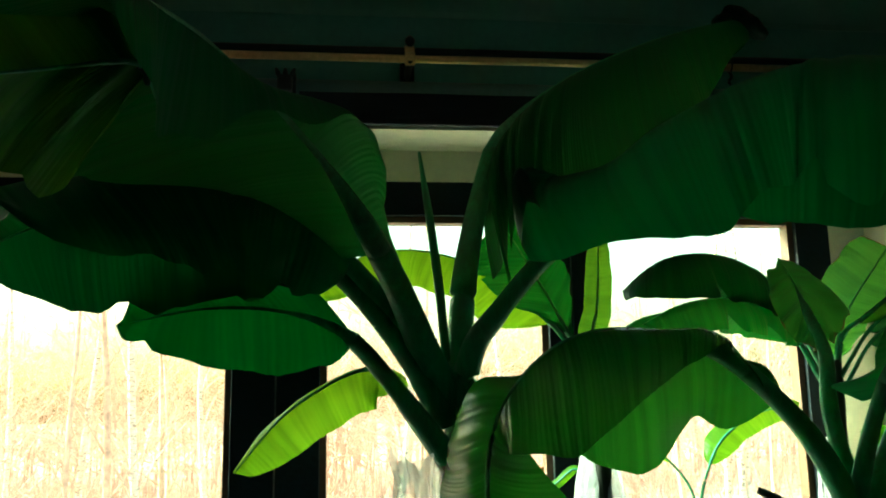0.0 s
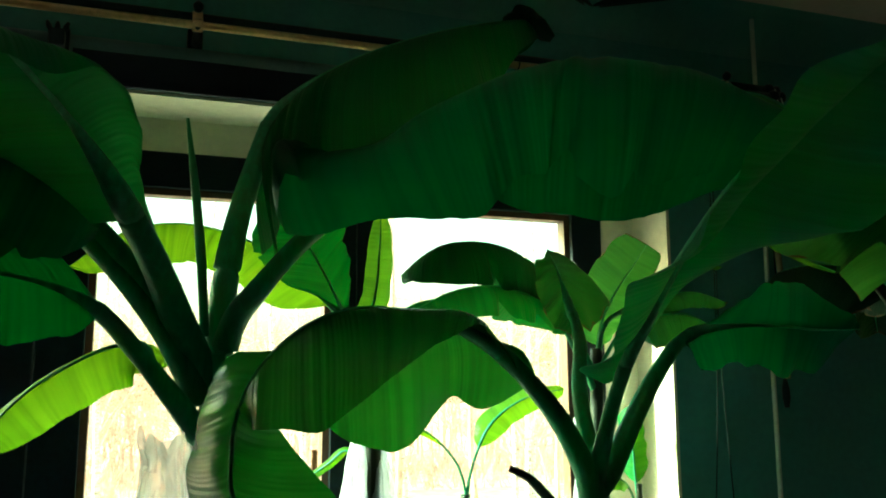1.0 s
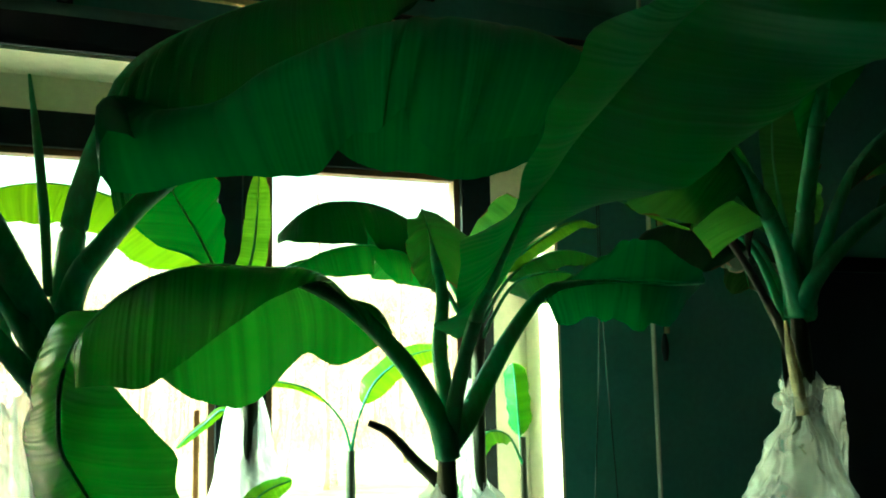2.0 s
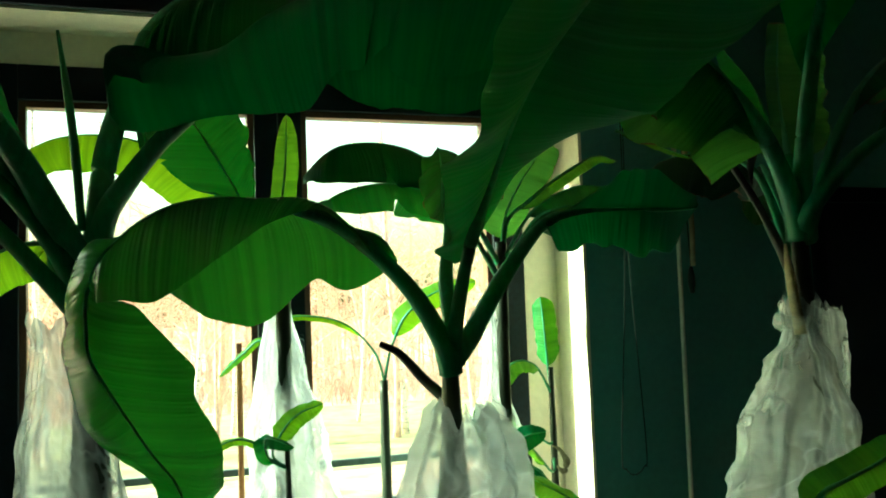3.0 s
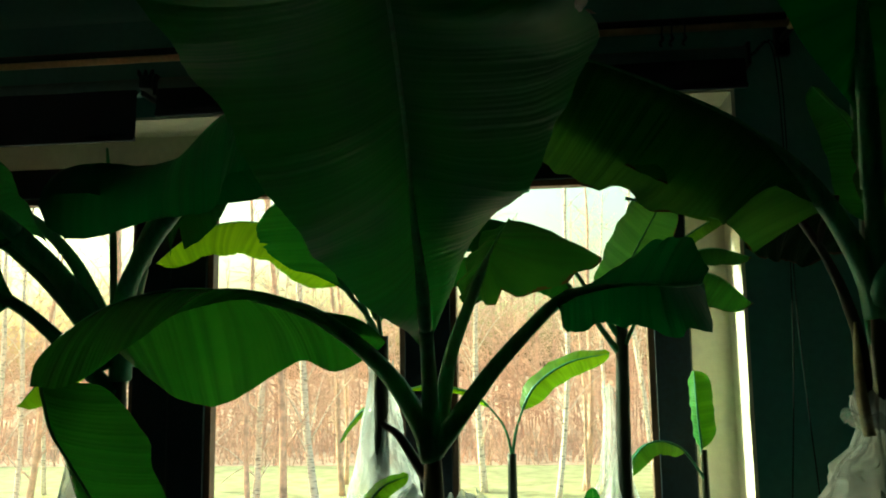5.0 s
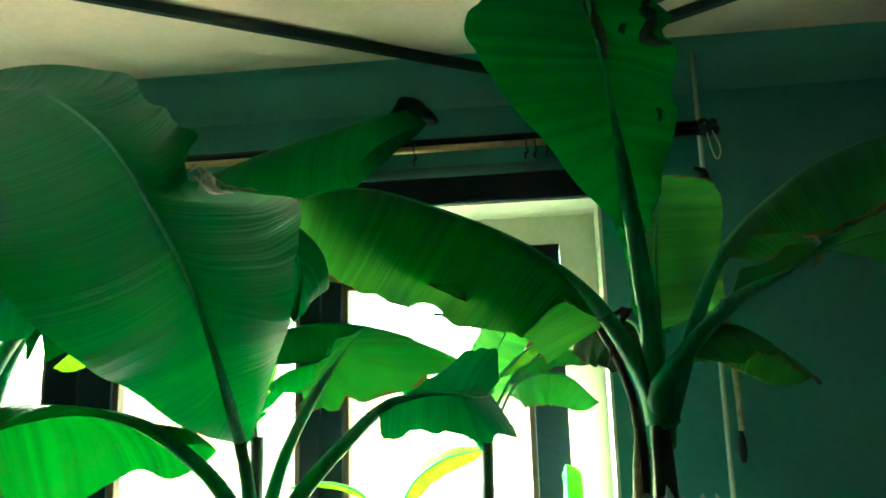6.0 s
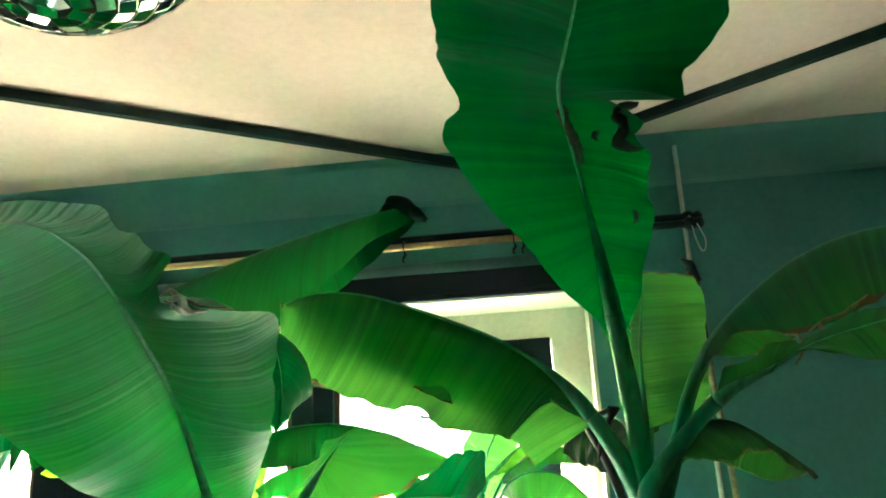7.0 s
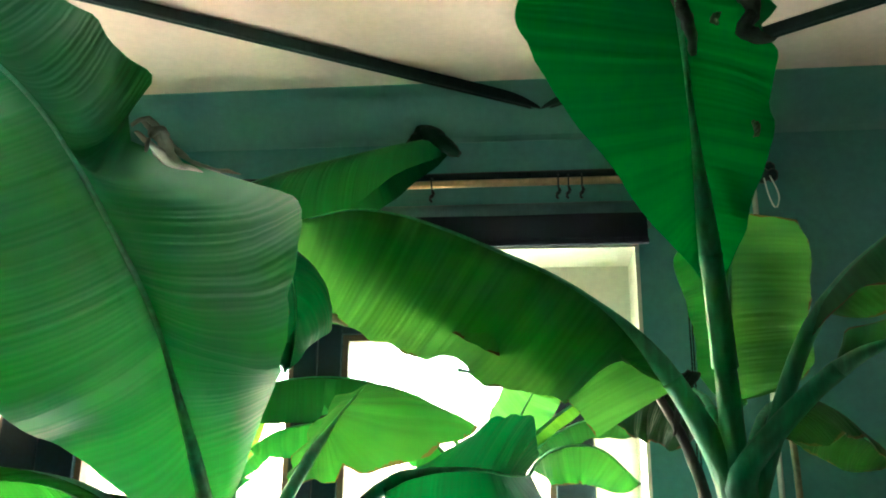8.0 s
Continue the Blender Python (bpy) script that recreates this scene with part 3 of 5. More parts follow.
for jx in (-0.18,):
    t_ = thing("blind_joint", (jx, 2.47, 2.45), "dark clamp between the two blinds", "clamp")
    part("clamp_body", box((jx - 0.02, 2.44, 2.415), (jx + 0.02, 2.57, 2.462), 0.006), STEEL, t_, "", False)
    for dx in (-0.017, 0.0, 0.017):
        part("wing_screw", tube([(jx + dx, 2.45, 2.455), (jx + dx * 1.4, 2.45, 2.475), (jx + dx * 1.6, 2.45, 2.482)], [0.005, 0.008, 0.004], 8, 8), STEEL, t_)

pipe = thing("wall_pipe", (2.115, 2.5, 0), "thin pale painted pipe standing against the wall", "pipe")
part("pipe_run", tube([(2.105, 2.5, 0.0), (2.112, 2.5, 1.4), (2.119, 2.5, CEIL_Z)], [0.008, 0.008], 12, 12), PIPE_M, pipe)
for z in (0.5, 2.3):
    part("pipe_clip", tube([(2.112, 2.5, z - 0.012), (2.112, 2.5, z + 0.012)], [0.012, 0.012], 12, 2), STEEL, pipe)

stake = thing("crank_rod", (2.14, 2.46, 1.44), "thin tan rod hanging from the curtain rod end", "crank rod")
part("cane", tube([(2.152, 2.475, 1.535), (2.145, 2.462, 1.75), (2.10, 2.45, 2.36)], [0.009, 0.01, 0.01], 8, 12), DRY_M, stake)
part("binding", tube([(2.122, 2.445, 2.31), (2.112, 2.45, 2.345), (2.105, 2.44, 2.37), (2.075, 2.43, 2.385)], [0.017, 0.02, 0.018, 0.006], 8, 12, wobble=0.3), STEEL, stake, "dark cloth binding")

chain = [(1.81, 2.5, 2.437), (1.89, 2.5, 2.42), (1.892, 2.5, 1.63), (1.848, 2.51, 0.92), (1.86, 2.51, 0.84), (1.893, 2.51, 0.815), (1.93, 2.51, 0.84), (1.944, 2.51, 0.92), (1.905, 2.5, 1.63), (1.9, 2.49, 2.42), (1.81, 2.49, 2.43)]
post = thing("wooden_stake", (0.565, 2.6, 0), "thin orange-brown wooden stake by the window", "stake")
part("rod", tube([(0.565, 2.6, 0.0), (0.566, 2.6, 1.33)], [0.009, 0.009], 8, 4), plain("stake_wood", (0.4, 0.17, 0.06), 0.6, grain=50, vary=0.25), post)
cord = part("pull_chain", tube(chain, [0.0016, 0.0016], 5, 160), CORD_M, b2, "dark beaded pull chain hanging in a loop")
beads, _ = spline(chain, 300)
bm = bmesh.new()
for p in beads:
    bmesh.ops.create_icosphere(bm, subdivisions=1, radius=0.0032, matrix=Matrix.Translation(p))
tagged(part("bead_strand", bm, CORD_M, cord, "strung dark beads"), kind="stuff")
pull = thing("pull_cord", (2.15, 2.49, 1.44), "thin cord ending in a dark weight by the wall pipe", "pull cord")
part("string", tube([(2.135, 2.49, 2.35), (2.142, 2.49, 1.9), (2.152, 2.49, 1.53)], [0.0025, 0.0025], 6, 12), CORD_M, pull)
part("weight", tube([(2.152, 2.49, 1.535), (2.152, 2.49, 1.525), (2.153, 2.49, 1.45), (2.153, 2.49, 1.438)], [0.006, 0.013, 0.014, 0.008], 10, 12), STEEL, pull)
knot = thing("rod_string", (2.13, 2.41, 2.45), "loose grey string tied to the rod end", "string")
part("loop", tube([(2.118, 2.40, 2.53), (2.13, 2.395, 2.44), (2.148, 2.4, 2.40), (2.16, 2.4, 2.44), (2.14, 2.4, 2.5)], [0.0022, 0.0022], 6, 24), PIPE_M, knot)

# ceiling track: two slanting runs that meet near the window wall
track = thing("ceiling_track", (1.48, 2.5, 2.82), "dark metal ceiling track with an obtuse corner", "ceiling track")


def run(a, b):
    a, b = Vector(a), Vector(b)
    bm = bmesh.new()
    d = (b - a).normalized()
    s = Vector((-d.y, d.x, 0))
    prof = [(-0.012, 0.016), (-0.012, -0.014), (-0.009, -0.018), (-0.004, -0.018), (-0.004, -0.012), (0.004, -0.012), (0.004, -0.018), (0.009, -0.018), (0.012, -0.014), (0.012, 0.016)]
    ends = [[bm.verts.new(e + s * x + Vector((0, 0, z))) for x, z in prof] for e in (a, b)]
    k = len(prof)
    for i in range(k):
        bm.faces.new((ends[0][i], ends[0][(i + 1) % k], ends[1][(i + 1) % k], ends[1][i]))
    bm.faces.new(ends[0][::-1])
    bm.faces.new(ends[1])
    return bm


TRACK_Z = CEIL_Z - 0.018
CORNER = (1.486, 2.545, TRACK_Z)
part("track_run", run((-2.2, 0.2, TRACK_Z), CORNER), TRACK_M, track, "", False)
part("track_run", run(CORNER, (3.9, 1.0, TRACK_Z)), TRACK_M, track, "", False)
part("corner_piece", box((1.473, 2.531, TRACK_Z - 0.019), (1.499, 2.558, TRACK_Z + 0.002), 0.005), TRACK_M, track, "", False)

# mirror ball
BALL, BR = Vector((1.0, 0.465, 2.455)), 0.245
ball = thing("mirror_ball", BALL, "mirror ball of small square mirror tiles hung from the ceiling", "mirror ball")
bm = bmesh.new()
bmesh.ops.create_uvsphere(bm, u_segments=40, v_segments=24, radius=BR - 0.004, matrix=Matrix.Translation(BALL))
part("core", bm, STEEL, ball, "dark core between the tiles")
part("hanger", tube([BALL + Vector((0, 0, BR - 0.01)), BALL + Vector((0, 0, BR + 0.02)), (BALL.x, BALL.y, CEIL_Z)], [0.018, 0.004, 0.004], 8, 8), STEEL, ball)
MIRROR = Mat("mirror_glass", (0.88, 0.9, 0.88), 0.04, 1.0).m
tile_bm = box((-0.0125, -0.0125, -0.0015), (0.0125, 0.0125, 0.0015), 0.0006)
tile_me = bpy.data.meshes.new("mirror_tile")
tile_bm.to_mesh(tile_me)
tile_bm.free()
tile_me.materials.append(MIRROR)
rows_ = 27
rest = bmesh.new()
rnd = random.Random(3)
for i in range(rows_):
    th = math.pi * (i + 0.5) / rows_
    cnt = max(3, int(2 * math.pi * BR * math.sin(th) / 0.029))
    for j in range(cnt):
        ph = 2 * math.pi * j / cnt + i * 0.4
        d = Vector((math.sin(th) * math.cos(ph), math.sin(th) * math.sin(ph), math.cos(th)))
        q = d.to_track_quat("Z", "Y") @ Euler((rnd.gauss(0, 0.03), rnd.gauss(0, 0.03), rnd.gauss(0, 0.04))).to_quaternion()
        mt = Matrix.LocRotScale(BALL + d * BR, q, None)
        if th > math.pi * 0.45:
            o = new("mirror_tile", tile_me)
            o.parent = ball
            o.matrix_parent_inverse = ball.matrix_basis.inverted()
            o.matrix_basis = mt
        else:
            bmesh.ops.create_cube(rest, size=1, matrix=mt @ Matrix.Diagonal((0.025, 0.025, 0.003, 1)))
tagged(part("upper_tiles", rest, MIRROR, ball, "", False), kind="stuff")

# dark doorway leaf on the window wall, far to the east
door = thing("door_1", (3.1, 2.55, 0), "dark closed door set in the wall", "door", "", "structure")
part("door_frame", box((2.76, 2.552, 0), (2.82, 2.575, 1.84), 0.004), FRAME_M, door, "", False)
part("door_frame", box((3.62, 2.552, 0), (3.68, 2.575, 1.84), 0.004), FRAME_M, door, "", False)
part("door_frame", box((2.82, 2.552, 1.78), (3.62, 2.575, 1.84), 0.004), FRAME_M, door, "", False)
part("door_panel", box((2.822, 2.558, 0.005), (3.618, 2.572, 1.778), 0.003), BLIND_M, door, "", False)

# ---- plant A ----
A = banana((0.19, 1.6, 0), "tall banana plant with broad dark leaves by the window", [(0.19, 1.6, 0.2), (0.19, 1.6, 0.9), (0.19, 1.59, 1.3), (0.192, 1.585, 1.56)], [0.06, 0.05, 0.038, 0.012])
# Brighter leaf colour stands in for light that this leaf doesn't catch.
leaf(A, [(0.190, 1.585, 1.500), (0.146, 1.550, 1.584), (0.082, 1.450, 1.710), (-0.005, 1.290, 1.830), (-0.080, 1.130, 1.887), (-0.127, 1.000, 1.900), (-0.165, 0.880, 1.900), (-0.200, 0.700, 1.860)], 0.3, 0.085, 0.3, up=(0.1, -0.2, 1), fold=(-10, 25), bulge=0.22, material=LEAF_T, seed=1, stalk=0.024, n=90, lrim=list(zip((0, 0.1, 0.18, 0.26, 0.34, 0.43, 0.55, 0.68, 0.8, 0.9, 1), [(0.100, 1.460, 1.720), (0.065, 1.420, 1.809), (0.064, 1.380, 1.847), (0.057, 1.330, 1.889), (0.035, 1.260, 1.908), (-0.004, 1.200, 1.913), (-0.073, 1.080, 1.868), (-0.134, 0.970, 1.817), (-0.181, 0.860, 1.766), (-0.173, 0.780, 1.794), (-0.200, 0.700, 1.860)])))
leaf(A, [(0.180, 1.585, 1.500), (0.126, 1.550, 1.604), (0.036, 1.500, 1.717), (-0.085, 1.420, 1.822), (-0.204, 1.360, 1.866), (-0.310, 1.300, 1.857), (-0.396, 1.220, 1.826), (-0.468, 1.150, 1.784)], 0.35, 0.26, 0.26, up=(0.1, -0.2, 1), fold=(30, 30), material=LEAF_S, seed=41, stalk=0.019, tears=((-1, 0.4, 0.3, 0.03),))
# Fresh-leaf glow lightens a blade that little light reaches.
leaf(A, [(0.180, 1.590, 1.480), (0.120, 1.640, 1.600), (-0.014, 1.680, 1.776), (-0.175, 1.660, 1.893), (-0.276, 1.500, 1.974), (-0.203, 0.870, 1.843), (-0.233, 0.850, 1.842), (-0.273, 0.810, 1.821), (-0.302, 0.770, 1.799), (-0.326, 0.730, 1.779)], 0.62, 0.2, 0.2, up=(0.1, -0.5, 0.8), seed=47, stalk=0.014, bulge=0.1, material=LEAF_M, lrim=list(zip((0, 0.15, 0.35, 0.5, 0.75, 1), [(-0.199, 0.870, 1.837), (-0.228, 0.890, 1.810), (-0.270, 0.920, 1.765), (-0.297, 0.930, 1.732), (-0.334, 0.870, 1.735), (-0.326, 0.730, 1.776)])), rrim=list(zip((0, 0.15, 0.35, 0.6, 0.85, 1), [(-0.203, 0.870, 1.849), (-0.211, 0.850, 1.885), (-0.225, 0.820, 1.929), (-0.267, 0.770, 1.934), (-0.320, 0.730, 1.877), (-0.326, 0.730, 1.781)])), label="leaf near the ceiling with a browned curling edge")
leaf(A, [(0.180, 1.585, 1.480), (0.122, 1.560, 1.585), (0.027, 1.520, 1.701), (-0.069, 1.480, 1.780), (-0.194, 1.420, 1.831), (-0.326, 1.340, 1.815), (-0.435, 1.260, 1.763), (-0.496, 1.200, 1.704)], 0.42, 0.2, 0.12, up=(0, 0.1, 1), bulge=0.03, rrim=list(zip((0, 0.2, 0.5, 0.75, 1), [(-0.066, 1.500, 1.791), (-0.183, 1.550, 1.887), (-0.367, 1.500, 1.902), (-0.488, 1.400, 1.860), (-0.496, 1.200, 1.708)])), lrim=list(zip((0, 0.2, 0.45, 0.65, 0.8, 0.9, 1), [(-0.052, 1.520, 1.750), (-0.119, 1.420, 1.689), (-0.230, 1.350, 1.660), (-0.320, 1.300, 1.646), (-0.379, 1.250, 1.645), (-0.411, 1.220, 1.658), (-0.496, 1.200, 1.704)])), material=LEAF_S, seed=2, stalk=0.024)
leaf(A, [(0.180, 1.585, 1.420), (0.119, 1.540, 1.497), (0.055, 1.500, 1.573), (-0.002, 1.450, 1.626), (-0.099, 1.400, 1.658), (-0.215, 1.360, 1.658), (-0.332, 1.320, 1.629)], 0.40, 0.11, 0.06, up=(0, -0.3, 1), fold=(50, 50), material=LEAF_C, seed=3, stalk=0.017, bulge=0.06, rrim=list(zip((0, 0.15, 0.4, 0.7, 0.9, 1), [(-0.000, 1.470, 1.633), (-0.050, 1.500, 1.698), (-0.155, 1.500, 1.718), (-0.259, 1.460, 1.707), (-0.325, 1.400, 1.677), (-0.332, 1.320, 1.630)])), tears=((-1, 0.88, 0.3, 0.02),), lrim=list(zip((0, 0.2, 0.45, 0.65, 0.8, 0.92, 1), [(0.007, 1.500, 1.621), (-0.011, 1.420, 1.580), (-0.095, 1.360, 1.558), (-0.175, 1.330, 1.563), (-0.252, 1.310, 1.582), (-0.313, 1.310, 1.606), (-0.332, 1.320, 1.629)])))
leaf(A, [(0.180, 1.600, 1.400), (0.102, 1.850, 1.531), (0.093, 1.900, 1.586), (0.009, 1.900, 1.581), (-0.109, 1.890, 1.512), (-0.177, 1.890, 1.444), (-0.226, 1.880, 1.380)], 0.40, 0.09, 0.06, up=(0, -0.6, 0.8), fold=(40, 40), seed=4, stalk=0.01, material=LEAF_Y)
# Doubled blade in shade: its darkness is put into the leaf colour.
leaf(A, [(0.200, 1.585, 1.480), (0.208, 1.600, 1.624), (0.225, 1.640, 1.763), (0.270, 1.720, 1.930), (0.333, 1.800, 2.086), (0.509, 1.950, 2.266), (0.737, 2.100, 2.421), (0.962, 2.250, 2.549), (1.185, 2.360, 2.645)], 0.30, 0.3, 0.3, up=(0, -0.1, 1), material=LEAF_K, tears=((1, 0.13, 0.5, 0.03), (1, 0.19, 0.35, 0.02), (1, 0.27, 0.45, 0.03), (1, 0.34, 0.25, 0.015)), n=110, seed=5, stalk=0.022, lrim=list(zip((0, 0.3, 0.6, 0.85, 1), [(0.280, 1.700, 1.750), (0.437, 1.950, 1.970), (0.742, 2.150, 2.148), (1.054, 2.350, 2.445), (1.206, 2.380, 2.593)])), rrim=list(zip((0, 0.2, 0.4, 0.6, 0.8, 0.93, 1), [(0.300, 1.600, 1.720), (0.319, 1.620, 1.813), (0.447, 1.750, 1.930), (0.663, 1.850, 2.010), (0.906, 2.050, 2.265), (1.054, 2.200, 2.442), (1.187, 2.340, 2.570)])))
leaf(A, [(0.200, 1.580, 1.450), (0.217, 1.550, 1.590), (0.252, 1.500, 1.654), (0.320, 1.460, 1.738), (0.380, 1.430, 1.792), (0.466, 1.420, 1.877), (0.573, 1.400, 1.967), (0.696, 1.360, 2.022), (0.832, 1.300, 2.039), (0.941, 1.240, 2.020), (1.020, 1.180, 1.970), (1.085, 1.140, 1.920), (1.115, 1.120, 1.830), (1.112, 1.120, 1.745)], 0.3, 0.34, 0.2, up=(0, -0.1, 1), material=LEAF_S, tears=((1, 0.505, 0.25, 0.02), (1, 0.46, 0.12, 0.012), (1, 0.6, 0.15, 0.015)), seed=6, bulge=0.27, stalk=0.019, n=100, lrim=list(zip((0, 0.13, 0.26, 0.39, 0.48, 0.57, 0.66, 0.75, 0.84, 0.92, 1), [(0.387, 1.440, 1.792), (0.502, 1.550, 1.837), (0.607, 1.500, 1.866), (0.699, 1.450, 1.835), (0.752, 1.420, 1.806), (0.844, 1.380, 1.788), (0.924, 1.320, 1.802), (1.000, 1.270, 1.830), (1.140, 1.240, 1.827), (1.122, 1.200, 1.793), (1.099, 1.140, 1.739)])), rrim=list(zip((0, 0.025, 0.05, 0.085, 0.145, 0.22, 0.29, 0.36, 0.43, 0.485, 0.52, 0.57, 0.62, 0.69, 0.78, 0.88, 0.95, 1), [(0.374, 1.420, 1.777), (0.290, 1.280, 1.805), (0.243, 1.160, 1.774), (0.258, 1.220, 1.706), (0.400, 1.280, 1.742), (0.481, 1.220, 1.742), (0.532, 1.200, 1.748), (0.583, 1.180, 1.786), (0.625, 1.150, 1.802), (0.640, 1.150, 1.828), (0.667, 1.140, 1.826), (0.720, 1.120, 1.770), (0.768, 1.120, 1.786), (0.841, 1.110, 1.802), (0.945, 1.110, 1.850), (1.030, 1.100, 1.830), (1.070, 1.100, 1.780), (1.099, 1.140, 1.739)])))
part("curled_rim", tube([(-0.194, 0.850, 1.820), (-0.198, 0.850, 1.839), (-0.209, 0.850, 1.846), (-0.225, 0.850, 1.842), (-0.232, 0.850, 1.837)], [0.004, 0.008, 0.01, 0.008, 0.003], 8, 20, flat=0.6, wobble=0.6), SHRED, A, "dark shrivelled leaf rim")
part("spear", tube([(0.179, 1.580, 1.586), (0.170, 1.590, 1.709), (0.156, 1.600, 1.838), (0.136, 1.605, 1.982)], [0.008, 0.009, 0.008, 0.003], 8, 16), STEM, A, "tightly rolled new leaf")

# ---- plant B ----
B = banana((0.9, 1.55, 0), "banana plant with a long arching leaf bending to the floor", [(0.9, 1.55, 0.2), (0.9, 1.55, 0.8), (0.9, 1.545, 1.15), (0.9, 1.54, 1.36)], [0.05, 0.045, 0.036, 0.012])
leaf(B, [(0.900, 1.540, 1.280), (0.890, 1.530, 1.324), (0.827, 1.520, 1.435), (0.746, 1.500, 1.519), (0.656, 1.470, 1.582), (0.545, 1.420, 1.613), (0.420, 1.370, 1.624), (0.301, 1.300, 1.584), (0.215, 1.255, 1.490), (0.203, 1.290, 1.380), (0.221, 1.310, 1.324), (0.297, 1.340, 1.193), (0.339, 1.370, 1.131), (0.366, 1.400, 1.047), (0.392, 1.420, 0.945)], 0.205, 0.21, 0.27, up=(0, -0.1, 1), up_end=(-0.3, -0.95, 0.1), seed=7, stalk=0.020, material=LEAF_G, n=120, lrim=list(zip((0, 0.0548, 0.11, 0.164, 0.228, 0.292, 0.347, 0.402, 0.457, 0.502, 0.539, 0.585, 0.64, 0.667, 0.722, 0.786, 0.85, 0.886, 0.914, 1), [(0.720, 1.470, 1.530), (0.640, 1.400, 1.585), (0.570, 1.290, 1.590), (0.512, 1.200, 1.573), (0.460, 1.200, 1.547), (0.398, 1.190, 1.500), (0.350, 1.190, 1.463), (0.300, 1.160, 1.437), (0.250, 1.160, 1.444), (0.225, 1.210, 1.440), (0.270, 1.350, 1.440), (0.309, 1.390, 1.400), (0.372, 1.375, 1.328), (0.375, 1.375, 1.296), (0.391, 1.380, 1.249), (0.411, 1.390, 1.182), (0.421, 1.410, 1.114), (0.398, 1.420, 1.079), (0.425, 1.430, 1.000), (0.392, 1.420, 0.945)])), rrim=list(zip((0, 0.0274, 0.064, 0.128, 0.201, 0.274, 0.347, 0.411, 0.466, 0.521, 0.576, 0.64, 0.713, 0.804, 0.868, 0.914, 1), [(0.740, 1.520, 1.535), (0.765, 1.560, 1.535), (0.802, 1.570, 1.527), (0.685, 1.570, 1.456), (0.605, 1.530, 1.468), (0.510, 1.440, 1.408), (0.430, 1.420, 1.397), (0.352, 1.420, 1.440), (0.215, 1.410, 1.540), (0.165, 1.440, 1.470), (0.153, 1.450, 1.407), (0.156, 1.460, 1.343), (0.186, 1.440, 1.228), (0.246, 1.380, 1.178), (0.310, 1.380, 1.120), (0.330, 1.400, 1.000), (0.392, 1.420, 0.945)])))
leaf(B, [(0.900, 1.540, 1.300), (0.904, 1.470, 1.450), (0.907, 1.379, 1.573), (0.914, 1.200, 1.733), (0.924, 1.074, 1.818), (0.938, 0.909, 1.884), (0.950, 0.752, 1.937), (0.963, 0.630, 1.948), (0.975, 0.480, 1.935), (0.970, 0.330, 1.890), (0.960, 0.200, 1.820)], 0.16, 0.26, 0.26, up=(-0.4, 0.6, 0.7), up_end=(-0.2, -0.3, 1), seed=8, stalk=0.014, wave=0.02, n=120, material=LEAF_T, bulge=-0.1, lrim=list(zip((0, 0.05, 0.13, 0.24, 0.31, 0.39, 0.46, 0.515, 0.545, 0.565, 0.58, 0.61, 0.68, 0.76, 0.85, 0.93, 1), [(0.915, 1.430, 1.520), (0.955, 1.410, 1.605), (1.000, 1.345, 1.688), (1.095, 1.130, 1.738), (1.123, 1.045, 1.745), (1.165, 0.920, 1.800), (1.200, 0.810, 1.850), (1.212, 0.745, 1.868), (1.195, 0.610, 1.838), (1.165, 0.490, 1.815), (1.155, 0.505, 1.845), (1.162, 0.500, 1.850), (1.164, 0.440, 1.866), (1.166, 0.380, 1.875), (1.150, 0.320, 1.860), (1.080, 0.250, 1.840), (0.970, 0.200, 1.820)])), rrim=list(zip((0, 0.04, 0.12, 0.21, 0.27, 0.38, 0.47, 0.57, 0.68, 0.82, 0.93, 1), [(0.900, 1.460, 1.500), (0.877, 1.500, 1.526), (0.822, 1.331, 1.562), (0.775, 1.172, 1.633), (0.773, 1.087, 1.645), (0.738, 0.903, 1.717), (0.742, 0.793, 1.770), (0.720, 0.660, 1.820), (0.730, 0.500, 1.850), (0.780, 0.350, 1.850), (0.870, 0.240, 1.830), (0.955, 0.200, 1.820)])))
leaf(B, [(0.905, 1.540, 1.300), (0.935, 1.540, 1.336), (1.018, 1.570, 1.448), (1.090, 1.600, 1.529), (1.173, 1.620, 1.606), (1.251, 1.600, 1.627), (1.341, 1.550, 1.629), (1.402, 1.480, 1.616), (1.433, 1.400, 1.612)], 0.5, 0.16, 0.14, up=(0, -0.2, 1), seed=9, stalk=0.018, lrim=list(zip((0, 0.2, 0.45, 0.7, 0.9, 1), [(1.181, 1.620, 1.608), (1.291, 1.620, 1.665), (1.360, 1.600, 1.715), (1.433, 1.588, 1.727), (1.457, 1.450, 1.652), (1.433, 1.400, 1.614)])), rrim=list(zip((0, 0.12, 0.3, 0.5, 0.68, 0.8, 0.92, 1), [(1.170, 1.600, 1.596), (1.182, 1.580, 1.532), (1.244, 1.570, 1.546), (1.311, 1.580, 1.544), (1.397, 1.600, 1.522), (1.437, 1.600, 1.531), (1.480, 1.580, 1.536), (1.440, 1.420, 1.613)])), bulge=0.05, material=LEAF_S, label="leaf with one half folded up and one hanging")
